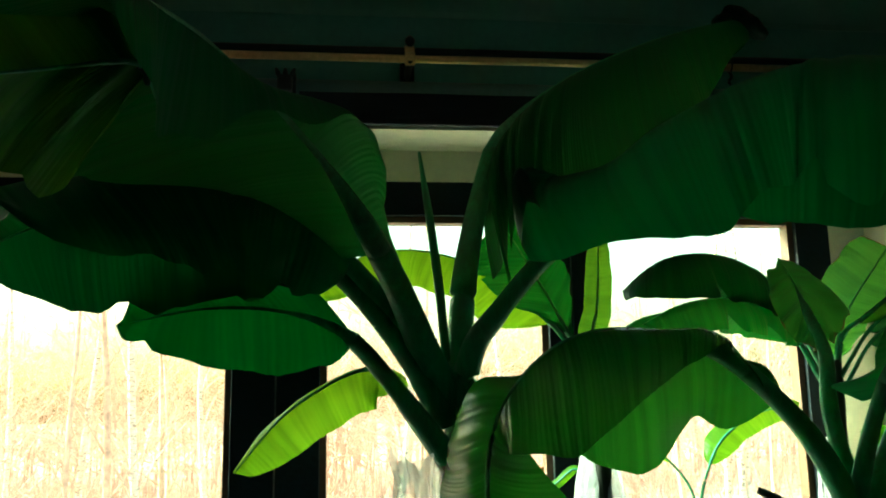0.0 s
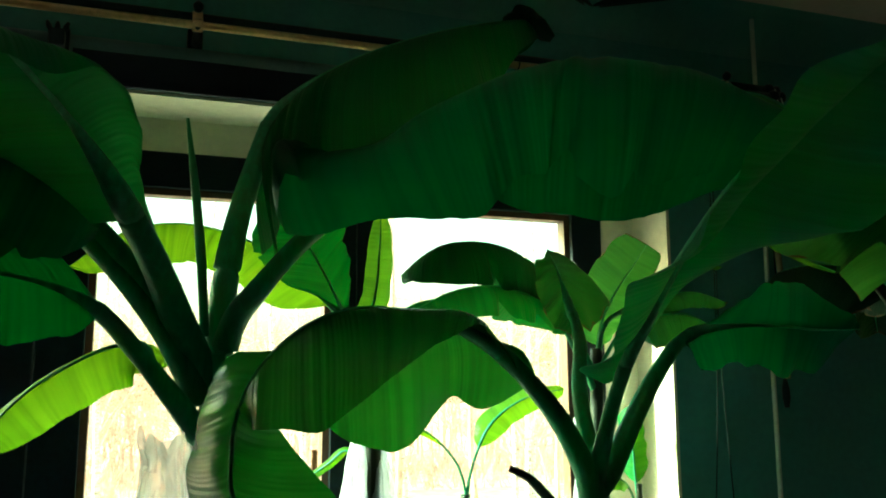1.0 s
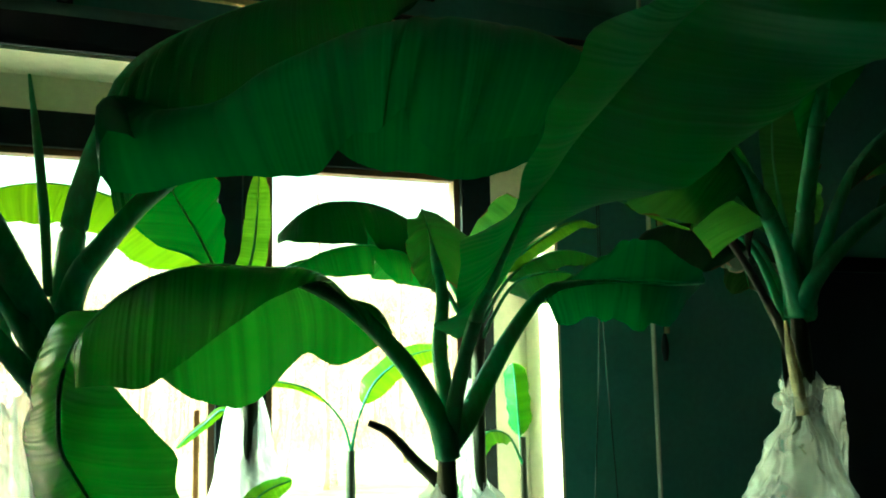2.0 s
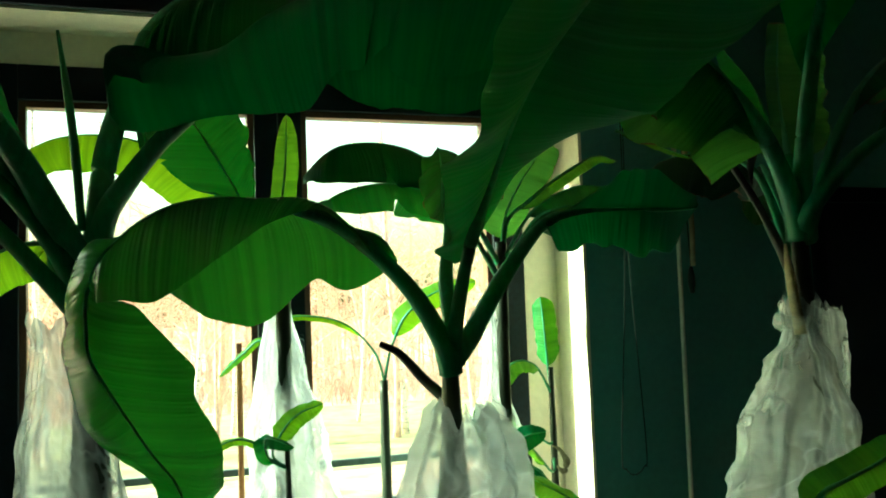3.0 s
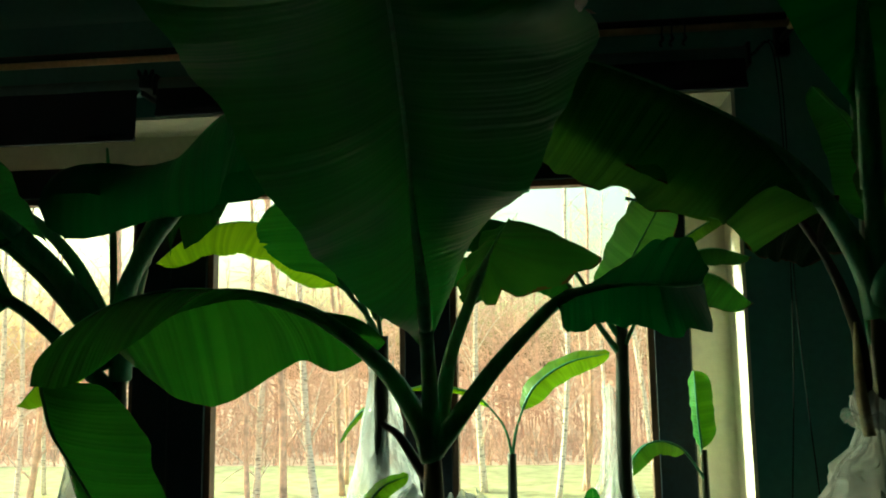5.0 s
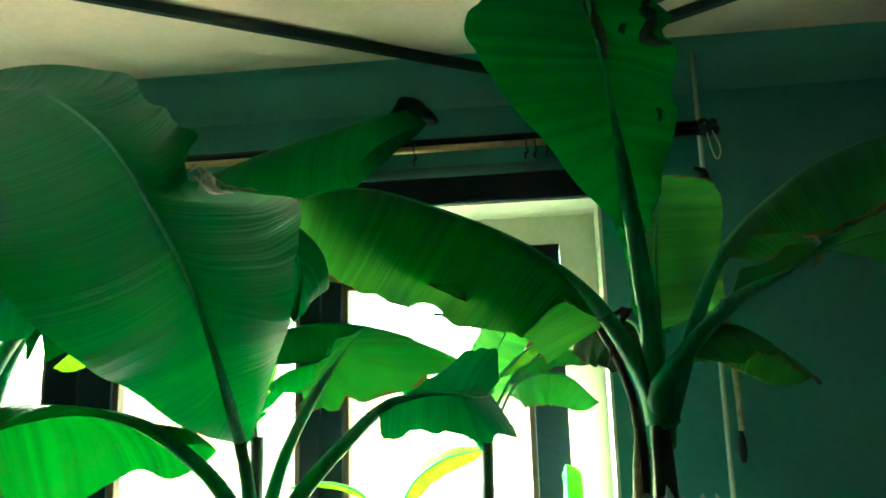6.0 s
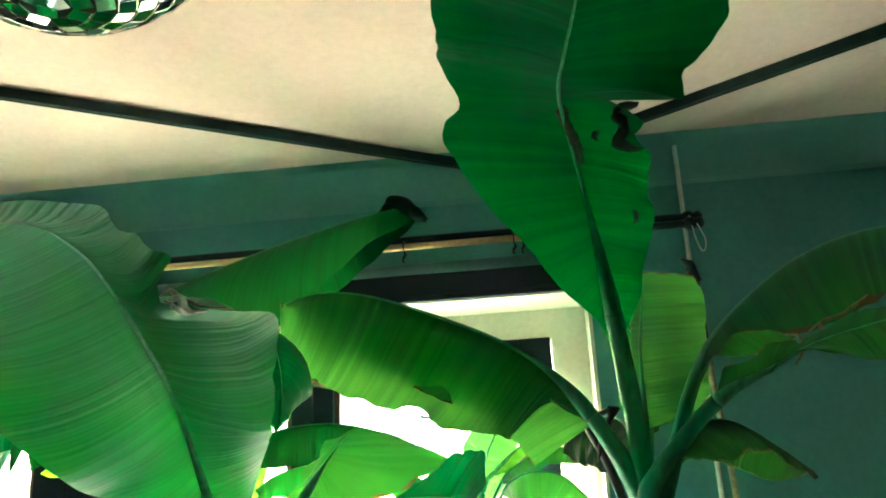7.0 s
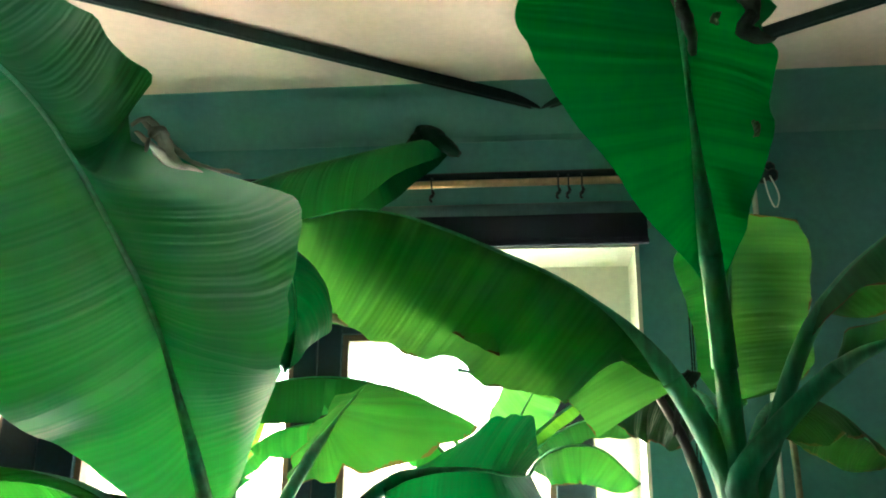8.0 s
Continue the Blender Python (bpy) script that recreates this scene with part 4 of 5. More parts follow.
leaf(B, [(0.905, 1.550, 1.300), (0.915, 1.570, 1.365), (0.930, 1.640, 1.490), (0.965, 1.700, 1.600), (0.991, 1.799, 1.693), (1.022, 1.914, 1.784), (1.053, 2.030, 1.855)], 0.55, 0.2, 0.24, up=(0.1, -0.5, 0.9), seed=10, stalk=0.014, bulge=0.06, tears=((1, 0.35, 0.3, 0.03), (1, 0.6, 0.25, 0.02)), material=LEAF_V, lrim=list(zip((0, 0.25, 0.5, 0.75, 1), [(0.957, 1.707, 1.605), (0.937, 1.782, 1.644), (0.949, 1.865, 1.708), (0.981, 1.947, 1.791), (1.053, 2.030, 1.855)])), rrim=list(zip((0, 0.2, 0.45, 0.7, 0.85, 1), [(0.977, 1.707, 1.605), (0.987, 1.780, 1.609), (1.108, 1.900, 1.642), (1.308, 2.180, 1.755), (1.168, 2.098, 1.820), (1.053, 2.030, 1.855)])), label="leaf hanging like a tent from its rib")
part("broken_stalk", tube([(0.894, 1.560, 1.222), (0.858, 1.600, 1.263), (0.814, 1.630, 1.319), (0.776, 1.650, 1.341)], [0.014, 0.012, 0.01, 0.007], 8, 12), BLACKDRY, B, "dark withered stalk stub")

# ---- plant C ----
C = banana((1.79, 1.5, 0), "banana plant with an upright folded leaf and browned leaf rims", [(1.79, 1.5, 0.2), (1.79, 1.5, 0.9), (1.785, 1.5, 1.3), (1.785, 1.5, 1.62)], [0.06, 0.05, 0.04, 0.014])
leaf(C, [(1.785, 1.500, 1.550), (1.762, 1.490, 1.638), (1.696, 1.470, 1.758), (1.620, 1.450, 1.857), (1.517, 1.420, 1.933), (1.387, 1.390, 1.992), (1.248, 1.350, 2.039), (1.148, 1.330, 2.051), (1.055, 1.310, 2.026)], 0.24, 0.23, 0.17, up=(0, -0.1, 1), fold=(58, 66), bulge=-0.12, lrim=list(zip((0, 0.08, 0.18, 0.28, 0.38, 0.46, 0.62, 0.78, 0.9, 0.96, 1), [(1.585, 1.480, 1.841), (1.568, 1.550, 1.834), (1.512, 1.530, 1.747), (1.457, 1.480, 1.752), (1.375, 1.500, 1.769), (1.323, 1.520, 1.808), (1.221, 1.470, 1.822), (1.137, 1.380, 1.854), (1.085, 1.320, 1.870), (1.059, 1.310, 1.915), (1.055, 1.310, 2.026)])), seed=11, stalk=0.023, base=0.4, tip=0.95, blunt=0.9, n=110, material=LEAF_D)
leaf(C, [(1.785, 1.500, 1.550), (1.778, 1.470, 1.693), (1.762, 1.420, 1.854), (1.730, 1.320, 2.064), (1.693, 1.180, 2.212), (1.662, 1.050, 2.309), (1.671, 0.960, 2.340), (1.688, 0.880, 2.369), (1.703, 0.780, 2.397), (1.706, 0.680, 2.416)], 0.31, 0.17, 0.25, up=(0.1, 0.6, 0.8), bulge=0.04, material=LEAF_C, seed=12, stalk=0.020, n=130, tears=((-1, 0.575, 0.55, 0.01),), label="upright leaf with a torn half bent over at the end", lrim=list(zip((0, 0.1, 0.25, 0.38, 0.48, 0.53, 0.555, 0.572, 0.59, 0.63, 0.66, 0.69, 0.76, 0.85, 0.94, 1), [(1.758, 1.410, 1.905), (1.802, 1.380, 2.004), (1.830, 1.300, 2.091), (1.842, 1.240, 2.168), (1.835, 1.190, 2.230), (1.808, 1.160, 2.270), (1.825, 1.130, 2.284), (1.799, 1.080, 2.294), (1.851, 1.000, 2.259), (1.875, 0.980, 2.252), (1.880, 0.970, 2.295), (1.905, 0.950, 2.309), (1.949, 0.900, 2.355), (1.919, 0.800, 2.386), (1.839, 0.720, 2.452), (1.706, 0.680, 2.416)])), rrim=list(zip((0, 0.08, 0.18, 0.28, 0.39, 0.48, 0.53, 0.575, 0.61, 0.66, 0.72, 0.8, 0.91, 1), [(1.749, 1.410, 1.905), (1.716, 1.400, 1.958), (1.650, 1.350, 2.014), (1.577, 1.290, 2.110), (1.494, 1.220, 2.197), (1.434, 1.150, 2.290), (1.437, 1.120, 2.321), (1.475, 1.080, 2.331), (1.464, 1.050, 2.361), (1.441, 1.000, 2.396), (1.443, 0.950, 2.425), (1.458, 0.860, 2.457), (1.531, 0.740, 2.470), (1.706, 0.680, 2.416)])))
for shred, thick in (([(1.652, 1.060, 2.327), (1.662, 1.070, 2.302), (1.671, 1.090, 2.281), (1.684, 1.100, 2.249), (1.697, 1.130, 2.208)], 0.011), ([(1.812, 1.100, 2.307), (1.780, 1.100, 2.304), (1.766, 1.100, 2.288), (1.781, 1.100, 2.262), (1.768, 1.110, 2.239), (1.789, 1.120, 2.227), (1.814, 1.130, 2.229)], 0.017), ([(1.733, 1.100, 2.259), (1.722, 1.100, 2.251), (1.729, 1.100, 2.241)], 0.01), ([(1.790, 1.200, 2.131), (1.797, 1.200, 2.115), (1.789, 1.200, 2.104)], 0.01)):
    part("dry_shred", tube(shred, [thick * 0.5, thick, thick * 1.1, thick * 0.9, thick * 0.4], 9, 26, flat=0.35, wobble=0.9), SHRED, C, "dark curled shred of dried leaf")
leaf(C, [(1.800, 1.500, 1.550), (1.799, 1.520, 1.673), (1.804, 1.550, 1.798), (1.817, 1.580, 1.958), (1.847, 1.600, 2.119)], 0.35, 0.03, 0.145, up=(-0.2, -0.8, 0.3), fold=(30, 15), material=LEAF_D, seed=13, stalk=0.01, tip=0.8, blunt=0.6)
leaf(C, [(1.800, 1.500, 1.550), (1.787, 1.460, 1.616), (1.869, 1.420, 1.720), (1.948, 1.370, 1.791), (2.027, 1.330, 1.825), (2.097, 1.290, 1.859), (2.171, 1.250, 1.877), (2.272, 1.200, 1.894)], 0.42, 0.11, 0.13, up=(0, -0.2, 1), seed=14, stalk=0.02, material=LEAF_V, bulge=0.06, lrim=list(zip((0, 0.1, 0.28, 0.4, 0.45, 0.5, 0.7, 1), [(1.942, 1.390, 1.798), (1.955, 1.380, 1.838), (2.021, 1.350, 1.861), (2.076, 1.330, 1.889), (2.093, 1.320, 1.877), (2.103, 1.310, 1.878), (2.184, 1.270, 1.913), (2.274, 1.200, 1.902)])), rrim=list(zip((0, 0.3, 0.44, 0.6, 0.8, 1), [(1.953, 1.370, 1.789), (2.033, 1.320, 1.822), (2.087, 1.280, 1.851), (2.148, 1.240, 1.826), (2.207, 1.200, 1.816), (2.267, 1.190, 1.888)])), tears=((-1, 0.455, 0.5, 0.015),))
leaf(C, [(1.800, 1.500, 1.550), (1.858, 1.480, 1.713), (1.907, 1.460, 1.839), (1.977, 1.440, 1.940), (2.105, 1.410, 2.048), (2.246, 1.380, 2.102), (2.380, 1.340, 2.101), (2.487, 1.300, 2.066)], 0.36, 0.14, 0.15, up=(0, -0.1, 1), fold=(55, 60), seed=15, stalk=0.017, material=LEAF_V, bulge=0.2, rrim=list(zip((0, 0.15, 0.35, 0.5, 0.65, 0.8, 1), [(1.911, 1.450, 1.837), (1.982, 1.380, 1.908), (2.092, 1.330, 1.893), (2.172, 1.310, 1.910), (2.235, 1.300, 1.937), (2.309, 1.280, 1.971), (2.485, 1.300, 2.054)])))
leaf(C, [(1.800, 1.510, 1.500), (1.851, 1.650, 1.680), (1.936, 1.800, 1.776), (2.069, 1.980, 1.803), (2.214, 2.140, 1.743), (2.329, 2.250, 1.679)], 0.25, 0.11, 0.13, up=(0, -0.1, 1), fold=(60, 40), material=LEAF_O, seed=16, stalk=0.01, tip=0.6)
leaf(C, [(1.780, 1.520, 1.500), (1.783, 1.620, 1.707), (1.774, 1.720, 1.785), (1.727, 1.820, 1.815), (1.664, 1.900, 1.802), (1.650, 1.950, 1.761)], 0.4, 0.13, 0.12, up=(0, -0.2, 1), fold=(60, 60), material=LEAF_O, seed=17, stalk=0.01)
leaf(C, [(1.780, 1.520, 1.500), (1.808, 1.560, 1.698), (1.827, 1.620, 1.823), (1.821, 1.680, 1.971), (1.756, 1.720, 2.085)], 0.4, 0.07, 0.05, up=(0.3, -0.8, 0.2), fold=(30, 30), seed=18, stalk=0.008)
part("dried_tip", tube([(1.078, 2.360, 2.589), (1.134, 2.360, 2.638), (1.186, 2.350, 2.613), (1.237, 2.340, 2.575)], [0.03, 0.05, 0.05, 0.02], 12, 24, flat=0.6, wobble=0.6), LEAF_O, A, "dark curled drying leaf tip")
RAG = plain("dried_rim", (0.27, 0.2, 0.12), 0.75, grain=60, vary=0.5, bump=0.6)
PALE = plain("bleached_shred", (0.42, 0.4, 0.33), 0.7, grain=50, vary=0.3, bump=0.4)
for shred, thick in (([(2.071, 1.335, 1.893), (2.094, 1.325, 1.887), (2.096, 1.320, 1.861), (2.078, 1.320, 1.829)], 0.006), ([(2.105, 1.310, 1.887), (2.137, 1.305, 1.908), (2.173, 1.300, 1.918), (2.227, 1.300, 1.952)], 0.006), ([(2.131, 1.310, 1.902), (2.138, 1.300, 1.885), (2.166, 1.300, 1.903)], 0.005)):
    part("dry_rim", tube(shred, [thick * 0.6, thick * 1.5, thick * 1.2, thick * 1.6, thick * 0.5], 9, 24, flat=0.35, wobble=1.0), RAG, C, "tan torn and curled leaf rim")
for shred, thick in (([(1.170, 0.475, 1.815), (1.179, 0.480, 1.823), (1.184, 0.500, 1.814), (1.180, 0.530, 1.810), (1.181, 0.580, 1.821)], 0.0055), ([(1.176, 0.470, 1.808), (1.182, 0.490, 1.804), (1.181, 0.520, 1.804), (1.181, 0.550, 1.811)], 0.0045), ([(1.180, 0.480, 1.797), (1.183, 0.480, 1.809), (1.190, 0.480, 1.814), (1.188, 0.500, 1.808)], 0.004), ([(1.164, 0.500, 1.833), (1.167, 0.520, 1.828), (1.170, 0.550, 1.829), (1.175, 0.580, 1.827)], 0.0045), ([(1.172, 0.570, 1.828), (1.182, 0.600, 1.831), (1.191, 0.610, 1.833), (1.200, 0.620, 1.834)], 0.004)):
    part("dry_shred", tube(shred, [thick * 0.4, thick, thick * 1.1, thick * 0.3], 7, 18, flat=0.4, wobble=0.7), PALE, B, "pale dried shred at a tear")
part("dry_rim", tube([(1.086, 1.310, 1.874), (1.112, 1.340, 1.864), (1.135, 1.370, 1.855)], [0.004, 0.013, 0.011, 0.004], 9, 24, flat=0.35, wobble=0.9), RAG, C, "tan dried patch at the leaf rim")
leaf(C, [(1.311, 1.520, 1.804), (1.400, 1.550, 1.792), (1.461, 1.550, 1.771), (1.530, 1.550, 1.750)], 0.05, 0.018, 0.014, up=(0, -0.6, 0.7), fold=(30, 50), seed=48, stalk=0.003, material=LEAF_M, tip=0.4, label="torn strip hanging from a leaf rim")
part("withered_rag", tube([(1.613, 1.620, 1.842), (1.656, 1.610, 1.808), (1.705, 1.600, 1.792), (1.744, 1.590, 1.804), (1.712, 1.570, 1.744), (1.694, 1.550, 1.687)], [0.004, 0.012, 0.018, 0.014, 0.009, 0.003], 9, 26, flat=0.4, wobble=0.7), BLACKDRY, C, "black shrivelled leaf sheath")
part("withered_stalk", tube([(1.737, 1.470, 1.376), (1.745, 1.500, 1.484), (1.733, 1.570, 1.627), (1.680, 1.620, 1.768), (1.619, 1.630, 1.850)], [0.01, 0.013, 0.01, 0.009, 0.006], 8, 20, wobble=0.3), BLACKDRY, C, "black withered leaf stalk")
part("dry_sheath", tube([(1.732, 1.455, 1.324), (1.724, 1.460, 1.402), (1.729, 1.480, 1.483), (1.733, 1.490, 1.537)], [0.018, 0.017, 0.013, 0.004], 8, 14, flat=0.6), DRY_M, C, "pale dry leaf sheath")

# ---- plant D, close to the window ----
D = banana((0.66, 2.28, 0), "slim banana plant wrapped in white plastic near the window", [(0.66, 2.28, 0.2), (0.655, 2.28, 1.0), (0.66, 2.27, 1.56)], [0.03, 0.026, 0.02])
leaf(D, [(0.660, 2.270, 1.500), (0.635, 2.250, 1.600), (0.564, 2.220, 1.696), (0.515, 2.210, 1.784), (0.468, 2.200, 1.860), (0.428, 2.190, 1.922), (0.390, 2.170, 1.971)], 0.3, 0.105, 0.11, up=(0.1, -0.9, 0.3), seed=20, stalk=0.008, bulge=0.05, tears=((-1, 0.62, 0.16, 0.02),), lrim=list(zip((0, 0.15, 0.35, 0.55, 0.7, 0.88, 1), [(0.556, 2.220, 1.707), (0.477, 2.200, 1.738), (0.401, 2.170, 1.759), (0.347, 2.160, 1.807), (0.318, 2.150, 1.846), (0.332, 2.150, 1.910), (0.390, 2.170, 1.971)])), rrim=list(zip((0, 0.2, 0.45, 0.7, 0.88, 1), [(0.569, 2.220, 1.704), (0.584, 2.240, 1.782), (0.575, 2.250, 1.872), (0.555, 2.240, 1.949), (0.501, 2.200, 1.988), (0.390, 2.170, 1.971)])))
leaf(D, [(0.660, 2.270, 1.500), (0.584, 2.320, 1.679), (0.492, 2.380, 1.789), (0.365, 2.420, 1.895), (0.203, 2.440, 1.945), (0.065, 2.440, 1.935), (-0.030, 2.430, 1.885), (-0.110, 2.420, 1.815)], 0.25, 0.13, 0.15, up=(0, -0.4, 1), fold=(42, 46), seed=21, stalk=0.008, material=LEAF_Y)
leaf(D, [(0.665, 2.270, 1.500), (0.645, 2.280, 1.668), (0.669, 2.300, 1.765), (0.683, 2.320, 1.874), (0.690, 2.330, 1.999)], 0.2, 0.04, 0.04, up=(-0.3, -0.9, 0.2), fold=(20, 20), seed=22, stalk=0.007, material=LEAF_M)
leaf(D, [(0.665, 2.270, 1.500), (0.655, 2.260, 1.641), (0.696, 2.240, 1.682), (0.754, 2.220, 1.724), (0.812, 2.200, 1.739)], 0.3, 0.05, 0.05, up=(0, -0.4, 1), fold=(40, 40), seed=23, stalk=0.007)

leaf(D, [(0.655, 2.280, 1.180), (0.640, 2.300, 1.300), (0.600, 2.320, 1.345), (0.553, 2.350, 1.308), (0.520, 2.400, 1.275), (0.492, 2.450, 1.239)], 0.45, 0.016, 0.016, up=(-0.3, -0.8, 0.5), fold=(25, 25), seed=46, stalk=0.003, material=LEAF_Y)

# ---- plant E, by the recess ----
E_ = banana((1.36, 2.36, 0), "slim banana plant with leaves against the window frame", [(1.36, 2.36, 0.2), (1.355, 2.36, 1.1), (1.365, 2.36, 1.62)], [0.03, 0.024, 0.018])
leaf(E_, [(1.360, 2.360, 1.550), (1.375, 2.340, 1.697), (1.402, 2.300, 1.784), (1.438, 2.270, 1.85), (1.482, 2.245, 1.925)], 0.2, 0.1, 0.075, up=(-0.1, -0.9, 0.3), fold=(20, 20), seed=24, stalk=0.008, material=LEAF_D, tip=0.75, blunt=0.5)
leaf(E_, [(1.360, 2.360, 1.550), (1.384, 2.340, 1.688), (1.430, 2.300, 1.736), (1.513, 2.270, 1.804), (1.635, 2.220, 1.875), (1.694, 2.180, 1.855)], 0.35, 0.04, 0.035, up=(-0.2, -0.6, 0.8), fold=(35, 35), seed=25, stalk=0.008, material=LEAF_M)
# Stands for the dark left half of plant B's tent-like leaf, hung here.
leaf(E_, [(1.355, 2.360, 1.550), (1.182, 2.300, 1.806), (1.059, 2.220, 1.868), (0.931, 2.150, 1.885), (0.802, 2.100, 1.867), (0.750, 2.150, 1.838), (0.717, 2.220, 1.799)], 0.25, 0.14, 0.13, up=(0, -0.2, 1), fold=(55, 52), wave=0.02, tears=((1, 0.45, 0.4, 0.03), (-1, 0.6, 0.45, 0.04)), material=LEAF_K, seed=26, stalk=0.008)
leaf(E_, [(1.355, 2.360, 1.500), (1.188, 2.280, 1.722), (1.065, 2.200, 1.758), (0.933, 2.120, 1.767), (0.817, 2.100, 1.746), (0.733, 2.120, 1.703)], 0.25, 0.1, 0.11, up=(0, -0.3, 1), fold=(50, 50), tears=((-1, 0.35, 0.5, 0.05), (-1, 0.62, 0.6, 0.05), (1, 0.5, 0.5, 0.05)), seed=27, stalk=0.008)
leaf(E_, [(1.360, 2.360, 1.550), (1.444, 2.300, 1.705), (1.532, 2.260, 1.767), (1.615, 2.220, 1.785), (1.708, 2.180, 1.752)], 0.35, 0.06, 0.06, up=(0, -0.3, 1), fold=(50, 50), material=LEAF_V, seed=28, stalk=0.006)
leaf(E_, [(1.360, 2.360, 1.500), (1.443, 2.300, 1.670), (1.513, 2.240, 1.715), (1.610, 2.200, 1.708), (1.699, 2.160, 1.622)], 0.35, 0.05, 0.1, up=(0, -0.5, 1), fold=(50, 50), material=LEAF_V, seed=29, stalk=0.006)

# ---- saplings ----
F_ = banana((1.03, 2.575, 0), "young banana shoot with two slender leaves", [(1.03, 2.575, 0.2), (1.022, 2.574, 0.8), (1.022, 2.574, 1.19)], [0.02, 0.018, 0.014], group="young shoots")
leaf(F_, [(1.022, 2.574, 1.150), (1.026, 2.570, 1.197), (1.046, 2.560, 1.292), (1.099, 2.550, 1.401), (1.206, 2.540, 1.475), (1.339, 2.530, 1.504)], 0.35, 0.05, 0.05, up=(-0.2, -0.8, 0.5), fold=(25, 25), seed=30, stalk=0.005, material=LEAF_Y)
leaf(F_, [(1.022, 2.574, 1.150), (1.021, 2.570, 1.197), (0.992, 2.580, 1.290), (0.900, 2.590, 1.379), (0.770, 2.600, 1.409), (0.659, 2.600, 1.393)], 0.4, 0.02, 0.02, up=(0, -0.5, 0.8), fold=(25, 25), seed=31, stalk=0.004, material=LEAF_Y)
G_ = banana((0.66, 2.2, 0), "small banana offshoot with bright young leaves", [(0.66, 2.2, 0.2), (0.655, 2.2, 0.7), (0.65, 2.2, 1.06)], [0.012, 0.01, 0.007], group="young shoots")
leaf(G_, [(0.650, 2.200, 1.000), (0.611, 2.200, 1.038), (0.634, 2.200, 1.094), (0.681, 2.200, 1.143), (0.749, 2.190, 1.169)], 0.35, 0.035, 0.035, up=(0, -0.7, 0.6), fold=(25, 25), seed=32, stalk=0.004, material=LEAF_Y)
leaf(G_, [(0.650, 2.200, 1.000), (0.599, 2.200, 1.033), (0.570, 2.200, 1.071), (0.506, 2.200, 1.087), (0.409, 2.200, 1.045)], 0.3, 0.018, 0.025, up=(0, -0.5, 0.8), fold=(30, 30), seed=33, stalk=0.004, material=LEAF_Y)
leaf(G_, [(0.650, 2.200, 1.000), (0.603, 2.200, 1.027), (0.587, 2.180, 1.081), (0.612, 2.160, 1.084), (0.660, 2.140, 1.062)], 0.2, 0.03, 0.03, up=(0, -0.5, 0.8), fold=(30, 30), seed=34, stalk=0.004)
H_ = banana((1.62, 2.57, 0), "small banana offshoot beside the window recess", [(1.62, 2.57, 0.2), (1.618, 2.57, 0.7), (1.617, 2.568, 1.2)], [0.017, 0.014, 0.01], group="young shoots")
leaf(H_, [(1.617, 2.568, 1.100), (1.615, 2.570, 1.115), (1.612, 2.580, 1.212), (1.606, 2.580, 1.310), (1.604, 2.600, 1.445)], 0.3, 0.058, 0.05, up=(-0.3, -0.9, 0.2), fold=(62, 18), wave=0.03, seed=35, stalk=0.005, material=LEAF_M, tip=0.8)
leaf(H_, [(1.617, 2.568, 1.100), (1.600, 2.560, 1.136), (1.535, 2.520, 1.216), (1.437, 2.480, 1.228), (1.342, 2.440, 1.130)], 0.3, 0.045, 0.042, up=(0, -0.4, 0.9), fold=(40, 40), material=LEAF_M, seed=36, stalk=0.004)
part("dried_curl", tube([(1.608, 2.560, 0.933), (1.635, 2.555, 0.914), (1.653, 2.550, 0.877), (1.641, 2.550, 0.844), (1.617, 2.550, 0.864)], [0.003, 0.007, 0.012, 0.01, 0.004], 9, 20, wobble=0.4), DRY_M, H_, "grey-brown dried leaf curl")
leaf(H_, [(1.617, 2.568, 0.950), (1.596, 2.560, 0.943), (1.481, 2.500, 1.010), (1.392, 2.450, 1.073), (1.325, 2.400, 1.116)], 0.3, 0.03, 0.03, up=(0, -0.4, 0.9), fold=(40, 40), material=LEAF_M, seed=37, stalk=0.004)
leaf(H_, [(1.617, 2.568, 0.900), (1.584, 2.520, 0.855), (1.468, 2.450, 0.962), (1.381, 2.400, 0.953), (1.299, 2.360, 0.943)], 0.3, 0.035, 0.035, up=(0, -0.4, 0.9), fold=(40, 40), material=LEAF_M, seed=38, stalk=0.004)
K_ = banana((1.29, 2.27, 0), "small banana offshoot half hidden under clear plastic", [(1.29, 2.27, 0.2), (1.29, 2.29, 0.6), (1.29, 2.3, 0.97)], [0.014, 0.012, 0.008], group="young shoots")
leaf(K_, [(1.290, 2.300, 0.950), (1.297, 2.280, 0.974), (1.326, 2.250, 1.004), (1.366, 2.220, 1.030), (1.419, 2.200, 1.039)], 0.25, 0.04, 0.045, up=(-0.2, -0.8, 0.5), fold=(25, 25), seed=43, stalk=0.005)
leaf(K_, [(1.290, 2.300, 0.950), (1.287, 2.300, 0.980), (1.271, 2.310, 1.022), (1.262, 2.320, 1.064), (1.260, 2.330, 1.117)], 0.25, 0.03, 0.03, up=(0.3, -0.9, 0.2), fold=(20, 20), seed=44, stalk=0.005)
leaf(K_, [(1.290, 2.300, 0.950), (1.305, 2.260, 0.969), (1.335, 2.200, 0.956), (1.369, 2.160, 0.935), (1.398, 2.140, 0.897)], 0.25, 0.03, 0.03, up=(0, -0.6, 0.8), fold=(35, 35), seed=45, stalk=0.005)
I_ = banana((1.62, 1.2, 0), "low banana plant with one curved leaf rising", [(1.62, 1.2, 0.2), (1.60, 1.21, 0.6), (1.58, 1.22, 0.85)], [0.03, 0.025, 0.018], group="young shoots")
